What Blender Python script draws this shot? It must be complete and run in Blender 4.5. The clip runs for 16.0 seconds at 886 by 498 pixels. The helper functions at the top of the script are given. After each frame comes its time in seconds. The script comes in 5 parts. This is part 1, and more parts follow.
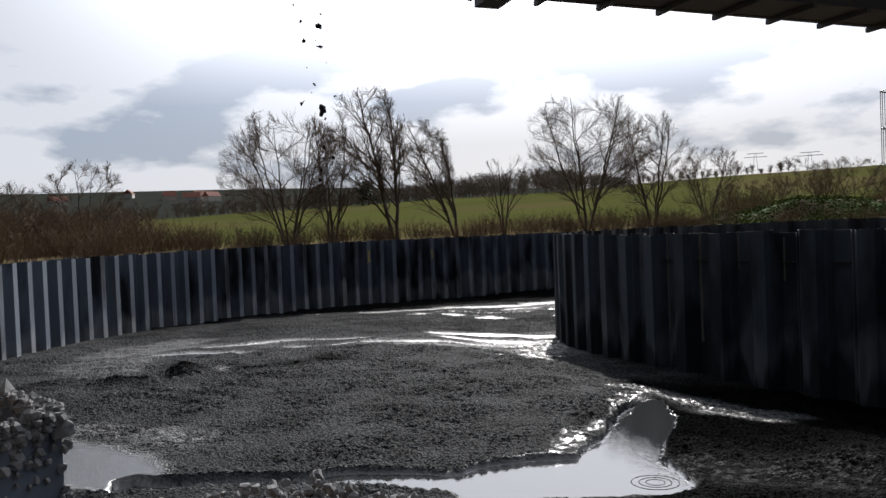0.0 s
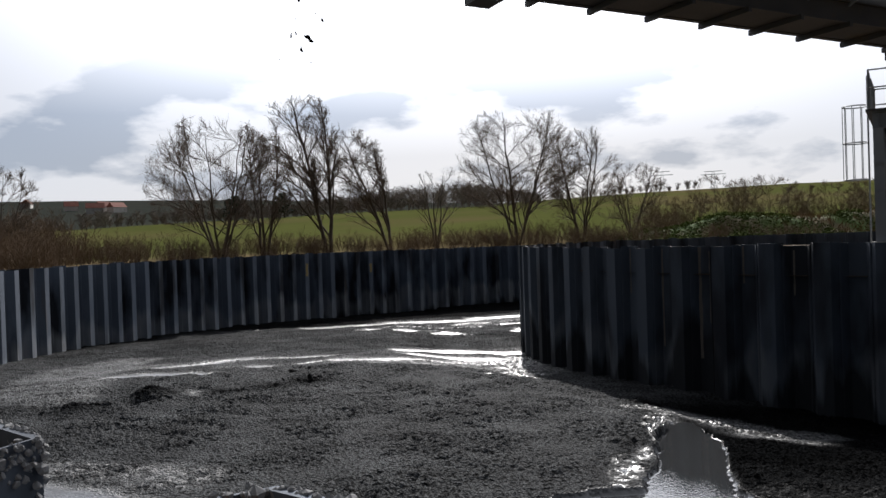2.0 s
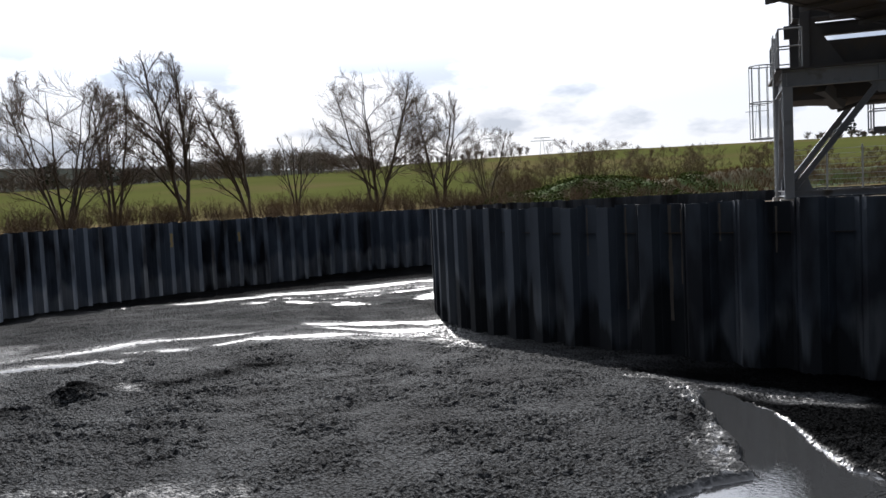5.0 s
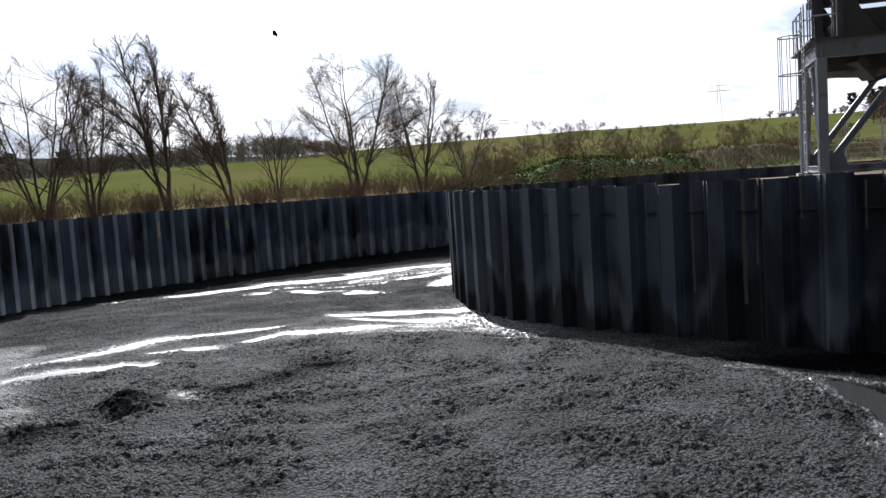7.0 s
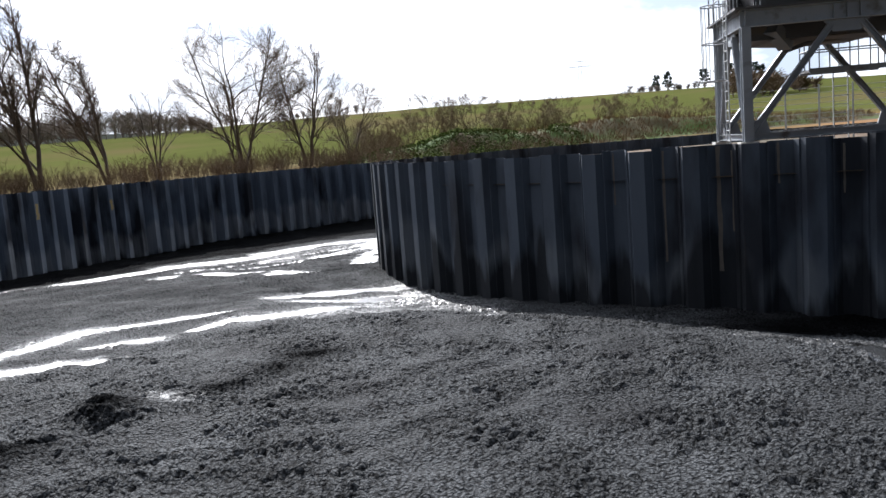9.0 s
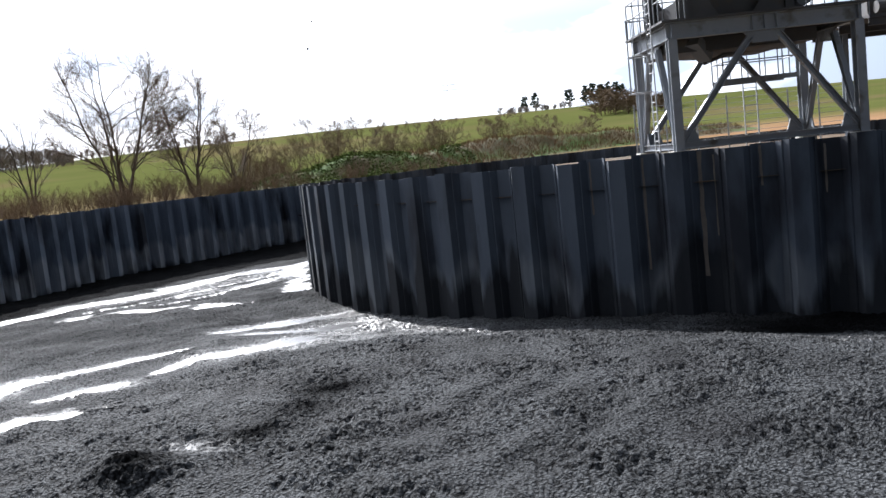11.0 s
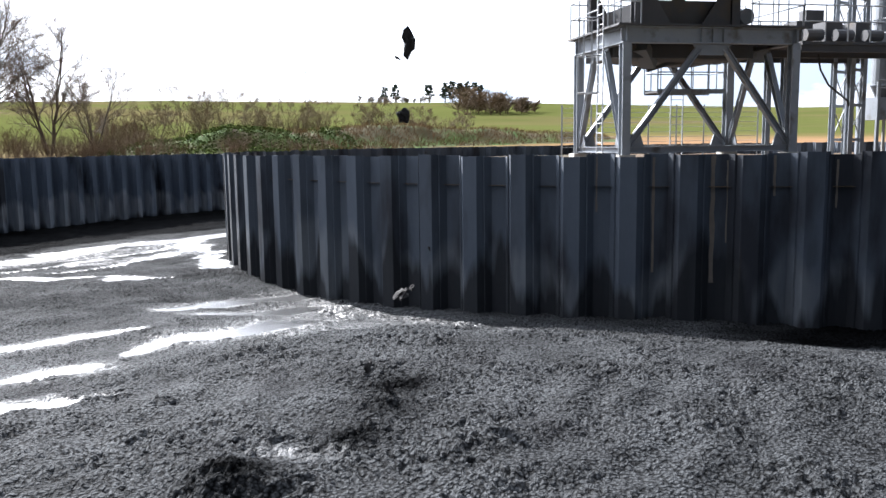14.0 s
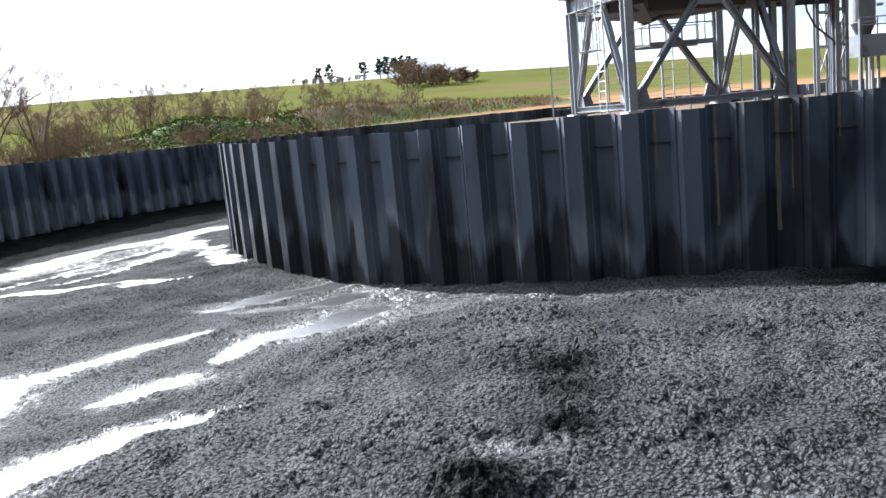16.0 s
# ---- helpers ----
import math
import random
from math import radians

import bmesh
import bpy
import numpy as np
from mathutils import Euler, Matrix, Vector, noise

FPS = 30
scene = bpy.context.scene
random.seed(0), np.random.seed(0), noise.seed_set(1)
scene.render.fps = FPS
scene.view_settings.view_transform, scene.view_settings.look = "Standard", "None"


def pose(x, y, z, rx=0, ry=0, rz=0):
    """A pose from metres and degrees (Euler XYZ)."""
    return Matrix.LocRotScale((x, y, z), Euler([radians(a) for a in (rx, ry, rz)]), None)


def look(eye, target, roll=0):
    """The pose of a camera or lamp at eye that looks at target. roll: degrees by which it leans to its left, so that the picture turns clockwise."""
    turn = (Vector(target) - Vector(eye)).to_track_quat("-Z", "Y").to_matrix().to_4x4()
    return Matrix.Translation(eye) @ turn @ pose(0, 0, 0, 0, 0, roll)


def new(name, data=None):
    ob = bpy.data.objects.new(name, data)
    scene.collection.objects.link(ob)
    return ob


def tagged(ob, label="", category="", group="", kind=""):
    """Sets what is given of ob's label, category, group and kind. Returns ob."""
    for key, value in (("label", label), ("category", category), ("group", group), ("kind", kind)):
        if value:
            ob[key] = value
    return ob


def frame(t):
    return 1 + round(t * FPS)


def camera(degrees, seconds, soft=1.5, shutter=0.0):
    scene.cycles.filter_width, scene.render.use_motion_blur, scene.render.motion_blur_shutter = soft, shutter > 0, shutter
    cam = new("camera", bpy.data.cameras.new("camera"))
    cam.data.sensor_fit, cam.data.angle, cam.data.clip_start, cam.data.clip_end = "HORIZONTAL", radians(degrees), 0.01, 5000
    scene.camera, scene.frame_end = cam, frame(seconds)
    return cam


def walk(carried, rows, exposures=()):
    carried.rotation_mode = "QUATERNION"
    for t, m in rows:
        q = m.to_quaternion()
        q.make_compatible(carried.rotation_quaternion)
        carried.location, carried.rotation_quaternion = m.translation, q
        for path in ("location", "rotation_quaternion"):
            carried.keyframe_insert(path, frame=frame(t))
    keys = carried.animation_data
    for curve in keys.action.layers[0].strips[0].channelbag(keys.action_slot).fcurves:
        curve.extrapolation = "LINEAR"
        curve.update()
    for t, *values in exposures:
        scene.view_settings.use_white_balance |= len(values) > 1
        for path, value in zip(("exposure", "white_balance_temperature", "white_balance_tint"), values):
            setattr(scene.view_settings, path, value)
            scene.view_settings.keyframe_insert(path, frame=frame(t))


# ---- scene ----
cam = camera(56.1, 16.0)
METRES, EYE, TILT, LEAN, TURN = 15.977, 2.7, 0.0, 0.0, 0.0
ROWS = [
    (0.0, 0.0, 0.0, 0.0, -0.06, -1.38, 2.32),
    (0.5, -0.0215, 0.0199, -0.0005, -1.06, -0.81, 4.36),
    (1.0, -0.0452, 0.0359, -0.0008, -4.41, -0.5, 2.93),
    (1.5, -0.07, 0.0547, -0.0005, -5.86, -0.53, 1.12),
    (2.0, -0.0931, 0.0745, -0.0004, -6.05, -0.63, 1.94),
    (2.5, -0.1158, 0.0918, -0.0002, -9.6, -1.3, 3.0),
    (3.0, -0.1367, 0.1139, -0.0009, -10.55, -1.82, 1.3),
    (3.5, -0.1569, 0.1356, -0.0012, -14.61, -2.85, 2.92),
    (4.0, -0.1783, 0.1555, -0.0017, -16.86, -3.13, 3.9),
    (6.5, -0.2758, 0.284, -0.0015, -17.84, -4.02, 1.49),
    (7.0, -0.2937, 0.3086, -0.0003, -20.03, -4.6, 3.72),
    (7.5, -0.3119, 0.3346, -0.0008, -23.32, -5.27, 3.79),
    (8.0, -0.3315, 0.3588, 0.0004, -25.36, -5.31, 1.81),
    (8.5, -0.3535, 0.3815, -0.0007, -26.66, -5.91, 3.93),
    (9.0, -0.3714, 0.409, -0.0001, -29.12, -6.89, 4.35),
    (9.5, -0.3907, 0.4346, 0.0001, -30.6, -5.79, 6.22),
    (12.0, -0.4735, 0.5677, -0.003, -42.26, -6.39, 3.22),
    (12.5, -0.4848, 0.5962, -0.0045, -43.3, -7.18, 1.44),
    (13.0, -0.497, 0.6235, -0.0039, -43.74, -9.16, 0.01),
    (13.5, -0.5117, 0.6486, -0.003, -46.15, -8.08, 2.74),
    (14.0, -0.5262, 0.6772, -0.0016, -48.2, -7.35, 0.77),
    (14.5, -0.5417, 0.7053, -0.002, -49.87, -7.7, 2.95),
    (15.0, -0.5546, 0.737, -0.0014, -51.36, -8.71, 4.61),
    (15.5, -0.5701, 0.7677, -0.0023, -50.98, -8.82, 4.73),
    (16.0, -0.581, 0.7976, 0.0001, -52.68, -9.33, 5.37),
]
walk_rows = [(t, pose(0, 0, EYE, TILT, LEAN, TURN) @ pose(METRES * x, METRES * y, METRES * z, 90 + pitch, roll, yaw)) for t, x, y, z, yaw, pitch, roll in ROWS]
walk(cam, walk_rows, exposures=[(0.0, -0.08, 6200, 12), (4.0, 0.12, 6150, 12), (6.5, 0.58, 5980, 12), (9.0, 0.95, 5920, 12), (12.0, 1.28, 5890, 12), (16.0, 1.8, 5900, 12)])

# ---- world and sun ----
SUN_EL, SUN_AZ = 32.0, 11.0
world = bpy.data.worlds.new("sky")
scene.world = world
world.use_nodes = True
wn, wl = world.node_tree.nodes, world.node_tree.links
wn.clear()
w_out = wn.new("ShaderNodeOutputWorld")
w_bg = wn.new("ShaderNodeBackground")
w_sky = wn.new("ShaderNodeTexSky")
w_sky.sky_type = "NISHITA"
w_sky.sun_disc = False
w_sky.sun_elevation, w_sky.sun_rotation = radians(SUN_EL), radians(SUN_AZ)
w_sky.dust_density = 2.0
w_str = wn.new("ShaderNodeMixRGB")
w_str.blend_type = "MULTIPLY"
w_str.inputs[0].default_value = 1.0
w_str.inputs[2].default_value = (0.10, 0.10, 0.10, 1)
w_tc = wn.new("ShaderNodeTexCoord")
w_map = wn.new("ShaderNodeMapping")
w_map.inputs["Location"].default_value = (1.35, 0.4, 0.1)
w_map.inputs["Scale"].default_value = (1.0, 1.0, 2.6)
w_noise = wn.new("ShaderNodeTexNoise")
w_noise.inputs["Scale"].default_value = 4.4
w_noise.inputs["Detail"].default_value = 7.0
w_noise.inputs["Roughness"].default_value = 0.52
w_cov = wn.new("ShaderNodeValToRGB")
w_cov.color_ramp.elements[0].position, w_cov.color_ramp.elements[0].color = 0.49, (0, 0, 0, 1)
w_cov.color_ramp.elements[1].position, w_cov.color_ramp.elements[1].color = 0.56, (1, 1, 1, 1)
w_sep = wn.new("ShaderNodeSeparateXYZ")
w_low = wn.new("ShaderNodeMapRange")
w_low.inputs["From Min"].default_value, w_low.inputs["From Max"].default_value = 0.24, 0.15
w_mul = wn.new("ShaderNodeMath")
w_mul.operation = "MULTIPLY"
w_cloud = wn.new("ShaderNodeMixRGB")
w_cloud.inputs[1].default_value = (1.0, 1.02, 1.06, 1)
w_cloud.inputs[2].default_value = (0.50, 0.57, 0.68, 1)
w_dot = wn.new("ShaderNodeVectorMath")
w_dot.operation = "DOT_PRODUCT"
w_dot.inputs[1].default_value = (math.sin(radians(SUN_AZ)) * math.cos(radians(SUN_EL)), math.cos(radians(SUN_AZ)) * math.cos(radians(SUN_EL)), math.sin(radians(SUN_EL)))
w_haze, w_glow = wn.new("ShaderNodeMapRange"), wn.new("ShaderNodeMapRange")
for node, lo, hi, out in ((w_haze, -0.1, 0.75, 1.65), (w_glow, 0.74, 1.0, 4.0)):
    node.interpolation_type = "SMOOTHSTEP"
    node.inputs["From Min"].default_value, node.inputs["From Max"].default_value = lo, hi
    node.inputs["To Min"].default_value, node.inputs["To Max"].default_value = 0.0, out
    wl.new(w_dot.outputs["Value"], node.inputs["Value"])
w_open = wn.new("ShaderNodeMapRange")
w_open.inputs["From Min"].default_value, w_open.inputs["From Max"].default_value = 0.10, 0.30
w_g2 = wn.new("ShaderNodeMath")
w_g2.operation = "MULTIPLY"
w_sum = wn.new("ShaderNodeMath")
w_sum.operation = "ADD"
w_sum2 = wn.new("ShaderNodeMath")
w_sum2.operation = "ADD"
w_sum2.inputs[1].default_value = 0.10
w_shine = wn.new("ShaderNodeVectorMath")
w_shine.operation = "SCALE"
wl.new(w_tc.outputs["Generated"], w_dot.inputs[0])
wl.new(w_glow.outputs[0], w_g2.inputs[0])
wl.new(w_open.outputs[0], w_g2.inputs[1])
wl.new(w_haze.outputs[0], w_sum.inputs[0])
wl.new(w_g2.outputs[0], w_sum.inputs[1])
wl.new(w_sum.outputs[0], w_sum2.inputs[0])
wl.new(w_sum2.outputs[0], w_shine.inputs["Scale"])
wl.new(w_cloud.outputs[0], w_shine.inputs[0])
w_mix = wn.new("ShaderNodeMixRGB")
w_mix.inputs[0].default_value = 0.78
wl.new(w_tc.outputs["Generated"], w_map.inputs[0])
wl.new(w_map.outputs[0], w_noise.inputs["Vector"])
wl.new(w_noise.outputs["Fac"], w_cov.inputs[0])
wl.new(w_tc.outputs["Generated"], w_sep.inputs[0])
wl.new(w_sep.outputs["Z"], w_low.inputs["Value"])
wl.new(w_cov.outputs[0], w_mul.inputs[0])
wl.new(w_low.outputs[0], w_mul.inputs[1])
wl.new(w_mul.outputs[0], w_cloud.inputs[0])
wl.new(w_sky.outputs[0], w_str.inputs[1])
wl.new(w_str.outputs[0], w_mix.inputs[1])
wl.new(w_shine.outputs[0], w_mix.inputs[2])
wl.new(w_sep.outputs["Z"], w_open.inputs["Value"])
wl.new(w_mix.outputs[0], w_bg.inputs["Color"])
wl.new(w_bg.outputs[0], w_out.inputs[0])
w_bg.inputs["Strength"].default_value = 0.5

sun = new("sun", bpy.data.lights.new("sun", "SUN"))
sun.data.energy, sun.data.angle, sun.data.color = 5.0, radians(0.6), (1.0, 0.95, 0.87)
sun_way = Vector((math.sin(radians(SUN_AZ)) * math.cos(radians(SUN_EL)), math.cos(radians(SUN_AZ)) * math.cos(radians(SUN_EL)), math.sin(radians(SUN_EL))))
sun.matrix_basis = look(sun_way * 100, (0, 0, 0))

# ---- plan ----
CO, RO = (21.2, 24.97), 32.35      # outer ring of sheet piles
CI, RI = (18.86, 23.86), 15.45     # inner ring
TOP_O, TOP_I = 2.4, 2.4
DROP = (-2.5, 16.7)                # where the clods fall
CAM0 = (-4.0, 6.0)


# ---- materials ----
def rgb(c):
    return (c[0], c[1], c[2], 1.0)


def surf(name, c1, c2, scale=3.0, fine=40.0, rough=(0.6, 0.9), metal=0.0, bump=0.25, dist=0.01, local=False, rand=0.0, c3=None, s3=0.6, t3=(0.55, 0.7), stretch=(1, 1, 1), spec=0.5):
    """Two-scale noise colour, roughness and relief; c3 adds stains with their own shape."""
    m = bpy.data.materials.new(name)
    m.use_nodes = True
    n, l = m.node_tree.nodes, m.node_tree.links
    b = n["Principled BSDF"]
    b.inputs["Metallic"].default_value = metal
    b.inputs["Specular IOR Level"].default_value = spec
    if local:
        src = n.new("ShaderNodeTexCoord").outputs["Object"]
    else:
        src = n.new("ShaderNodeNewGeometry").outputs["Position"]
    mp = n.new("ShaderNodeMapping")
    mp.inputs["Scale"].default_value = stretch
    l.new(src, mp.inputs[0])
    big, small = n.new("ShaderNodeTexNoise"), n.new("ShaderNodeTexNoise")
    big.inputs["Scale"].default_value, small.inputs["Scale"].default_value = scale, fine
    big.inputs["Detail"].default_value = small.inputs["Detail"].default_value = 5.0
    l.new(mp.outputs[0], big.inputs["Vector"])
    l.new(mp.outputs[0], small.inputs["Vector"])
    add = n.new("ShaderNodeMath")
    add.operation = "MULTIPLY_ADD"
    l.new(small.outputs["Fac"], add.inputs[0])
    add.inputs[1].default_value = 0.5
    half = n.new("ShaderNodeMath")
    half.operation = "MULTIPLY_ADD"
    l.new(big.outputs["Fac"], half.inputs[0])
    half.inputs[1].default_value, half.inputs[2].default_value = 1.3, -0.4
    l.new(half.outputs[0], add.inputs[2])
    mix = n.new("ShaderNodeMixRGB")
    mix.inputs[1].default_value, mix.inputs[2].default_value = rgb(c1), rgb(c2)
    mix.use_clamp = True
    l.new(add.outputs[0], mix.inputs[0])
    col = mix.outputs[0]
    if c3:
        st = n.new("ShaderNodeTexNoise")
        st.inputs["Scale"].default_value = s3
        st.inputs["Detail"].default_value = 6.0
        l.new(mp.outputs[0], st.inputs["Vector"])
        mr = n.new("ShaderNodeMapRange")
        mr.inputs["From Min"].default_value, mr.inputs["From Max"].default_value = t3
        l.new(st.outputs["Fac"], mr.inputs["Value"])
        m3 = n.new("ShaderNodeMixRGB")
        l.new(mr.outputs[0], m3.inputs[0])
        l.new(col, m3.inputs[1])
        m3.inputs[2].default_value = rgb(c3)
        col = m3.outputs[0]
    if rand:
        oi = n.new("ShaderNodeObjectInfo")
        rr = n.new("ShaderNodeMapRange")
        rr.inputs["To Min"].default_value, rr.inputs["To Max"].default_value = 1 - rand, 1 + rand
        l.new(oi.outputs["Random"], rr.inputs["Value"])
        hv = n.new("ShaderNodeHueSaturation")
        l.new(rr.outputs[0], hv.inputs["Value"])
        l.new(col, hv.inputs["Color"])
        col = hv.outputs[0]
    l.new(col, b.inputs["Base Color"])
    ro = n.new("ShaderNodeMapRange")
    ro.inputs["To Min"].default_value, ro.inputs["To Max"].default_value = rough
    l.new(small.outputs["Fac"], ro.inputs["Value"])
    l.new(ro.outputs[0], b.inputs["Roughness"])
    if bump:
        bp = n.new("ShaderNodeBump")
        bp.inputs["Strength"].default_value, bp.inputs["Distance"].default_value = bump, dist
        l.new(add.outputs[0], bp.inputs["Height"])
        l.new(bp.outputs[0], b.inputs["Normal"])
    return m


def pile_steel(name, black_top=-1.15, coat_top=0.05, coat_c=(0.15, 0.16, 0.17), pale=1.0, black_swing=1.7):
    """Weathered dark steel, caked with grey mud below a ragged tide line, with rust runs."""
    m = surf(name, (0.038 * pale, 0.046 * pale, 0.059 * pale), (0.072 * pale, 0.083 * pale, 0.10 * pale), 1.6, 30.0, (0.55, 0.85), 0.0, 0.35, 0.01, rand=0.12, c3=(0.022, 0.024, 0.03), s3=0.9, t3=(0.5, 0.62), stretch=(1, 1, 0.28), spec=0.22)
    n, l = m.node_tree.nodes, m.node_tree.links
    b = n["Principled BSDF"]
    base = b.inputs["Base Color"].links[0].from_socket
    geo = n.new("ShaderNodeNewGeometry")
    sep = n.new("ShaderNodeSeparateXYZ")
    l.new(geo.outputs["Position"], sep.inputs[0])
    mp = n.new("ShaderNodeMapping")
    mp.inputs["Scale"].default_value = (1, 1, 0.12)
    l.new(geo.outputs["Position"], mp.inputs[0])

    def noisy(scale, lo, hi):
        t = n.new("ShaderNodeTexNoise")
        t.inputs["Scale"].default_value = scale
        t.inputs["Detail"].default_value = 5.0
        l.new(mp.outputs[0], t.inputs["Vector"])
        r = n.new("ShaderNodeMapRange")
        r.inputs["From Min"].default_value, r.inputs["From Max"].default_value = lo, hi
        l.new(t.outputs["Fac"], r.inputs["Value"])
        return r.outputs[0]

    def layer(below, mask, colour):
        x = n.new("ShaderNodeMixRGB")
        l.new(mask, x.inputs[0])
        l.new(below, x.inputs[1])
        x.inputs[2].default_value = rgb(colour)
        return x.outputs[0]

    def maths(op, a, b2):
        x = n.new("ShaderNodeMath")
        x.operation = op
        for i, v in enumerate((a, b2)):
            if isinstance(v, (int, float)):
                x.inputs[i].default_value = v
            else:
                l.new(v, x.inputs[i])
        return x.outputs[0]
    # old slurry marks: a pale dried coat up to a ragged line, wet black patches below it
    def below(scale, top, swing, soft):
        edge = maths("ADD", sep.outputs["Z"], maths("MULTIPLY", noisy(scale, 0.3, 0.7), -swing))
        r = n.new("ShaderNodeMapRange")
        r.inputs["From Min"].default_value, r.inputs["From Max"].default_value = top, top - soft
        l.new(edge, r.inputs["Value"])
        return r.outputs[0]
    coat = below(0.8, coat_top, 1.3, 0.35)
    col = layer(base, maths("MULTIPLY", coat, maths("MULTIPLY", noisy(3.0, 0.3, 0.65), 0.75)), coat_c)
    col = layer(col, maths("MULTIPLY", below(1.1, black_top, black_swing, 0.35), 0.9), (0.012, 0.013, 0.015))
    col = layer(col, maths("MULTIPLY", noisy(2.2, 0.68, 0.76), 0.45), (0.13, 0.10, 0.07))
    l.new(col, b.inputs["Base Color"])
    return m


M_PILE = pile_steel("sheet_pile_steel", -0.75, 0.05, pale=1.25, black_swing=2.0)
M_PILE_OUT = pile_steel("outer_pile_steel", -1.75, -0.6, (0.34, 0.345, 0.35), 2.3, 0.9)
M_STEEL = surf("painted_grey_steel", (0.19, 0.21, 0.235), (0.28, 0.30, 0.33), 1.2, 25.0, (0.4, 0.65), 0.15, 0.15, 0.005, local=True, rand=0.1, c3=(0.11, 0.10, 0.09), s3=1.6, t3=(0.58, 0.72))
M_DARK = surf("grimy_dark_steel", (0.045, 0.046, 0.052), (0.09, 0.088, 0.09), 1.0, 20.0, (0.5, 0.8), 0.1, 0.25, 0.006, local=True, c3=(0.09, 0.075, 0.06), s3=1.2, t3=(0.56, 0.7))
M_BELT = surf("black_rubber_belt", (0.018, 0.018, 0.019), (0.04, 0.038, 0.036), 2.0, 60.0, (0.6, 0.9), 0, 0.2, 0.004)
M_RAIL = surf("galvanised_rail", (0.26, 0.27, 0.28), (0.38, 0.39, 0.40), 2.0, 30.0, (0.35, 0.6), 0.5, 0.1, 0.003, local=True)
M_CRUST = surf("dried_mud_crust", (0.14, 0.14, 0.14), (0.30, 0.295, 0.29), 6.0, 60.0, (0.8, 1.0), 0, 0.6, 0.012, spec=0.1)
M_CLOD = surf("wet_clay_clod", (0.020, 0.019, 0.019), (0.055, 0.05, 0.047), 9.0, 60.0, (0.6, 0.9), 0, 0.5, 0.01, local=True, rand=0.3, spec=0.12)
M_BARK = surf("bark", (0.07, 0.058, 0.048), (0.15, 0.125, 0.10), 2.0, 30.0, (0.8, 1.0), 0, 0.5, 0.015, spec=0.1)
M_TWIG = surf("twigs", (0.13, 0.10, 0.078), (0.20, 0.155, 0.12), 1.0, 20.0, (0.8, 1.0), 0, 0.0, spec=0.1)
M_BRUSH = surf("brush_twigs", (0.12, 0.085, 0.055), (0.21, 0.155, 0.105), 0.4, 9.0, (0.85, 1.0), 0, 0.0, spec=0.1)
# distance haze is painted into this twig colour by making it paler
M_HAZED_WOOD = surf("hazed_wood_twigs", (0.18, 0.155, 0.135), (0.27, 0.235, 0.21), 0.05, 2.0, (0.9, 1.0), 0, 0.0, spec=0.1)
M_PINE = surf("pine_needles", (0.012, 0.025, 0.014), (0.03, 0.05, 0.026), 0.6, 5.0, (0.8, 1.0), 0, 0.0)
M_WEED = surf("weed_leaves", (0.07, 0.095, 0.03), (0.12, 0.15, 0.05), 0.7, 12.0, (0.6, 0.9), 0, 0.0, c3=(0.11, 0.10, 0.04), s3=0.35, t3=(0.52, 0.64), spec=0.0)
M_DRYWEED = surf("dead_weed_stalks", (0.14, 0.085, 0.04), (0.23, 0.15, 0.08), 0.7, 12.0, (0.8, 1.0), 0, 0.0, spec=0.1)
M_BANK = surf("bank_earth", (0.07, 0.06, 0.03), (0.12, 0.10, 0.05), 0.5, 9.0, (0.85, 1.0), 0, 0.6, 0.06, c3=(0.06, 0.10, 0.02), s3=0.3, t3=(0.45, 0.6), spec=0.1)
M_EARTH = surf("island_earth", (0.075, 0.052, 0.034), (0.13, 0.09, 0.055), 0.25, 6.0, (0.85, 1.0), 0, 0.6, 0.05, c3=(0.07, 0.06, 0.04), s3=0.15, t3=(0.5, 0.65), spec=0.1)
M_WALLP = surf("house_render", (0.55, 0.52, 0.47), (0.7, 0.67, 0.62), 0.3, 3.0, (0.8, 0.95), 0, 0.0)
M_ROOF = surf("house_tiles", (0.25, 0.09, 0.06), (0.32, 0.13, 0.09), 0.3, 3.0, (0.8, 0.95), 0, 0.0)
M_CONC = surf("pale_concrete", (0.34, 0.33, 0.31), (0.5, 0.49, 0.46), 1.5, 30.0, (0.75, 0.95), 0, 0.3, 0.006)
M_TANK = surf("dull_tank_steel", (0.12, 0.13, 0.145), (0.19, 0.205, 0.22), 1.2, 18.0, (0.4, 0.65), 0.25, 0.15, 0.005, local=True)
M_GLAZE = surf("yellow_paint_mark", (0.35, 0.24, 0.07), (0.42, 0.30, 0.12), 3.0, 40.0, (0.7, 0.9), 0, 0.1, 0.003)


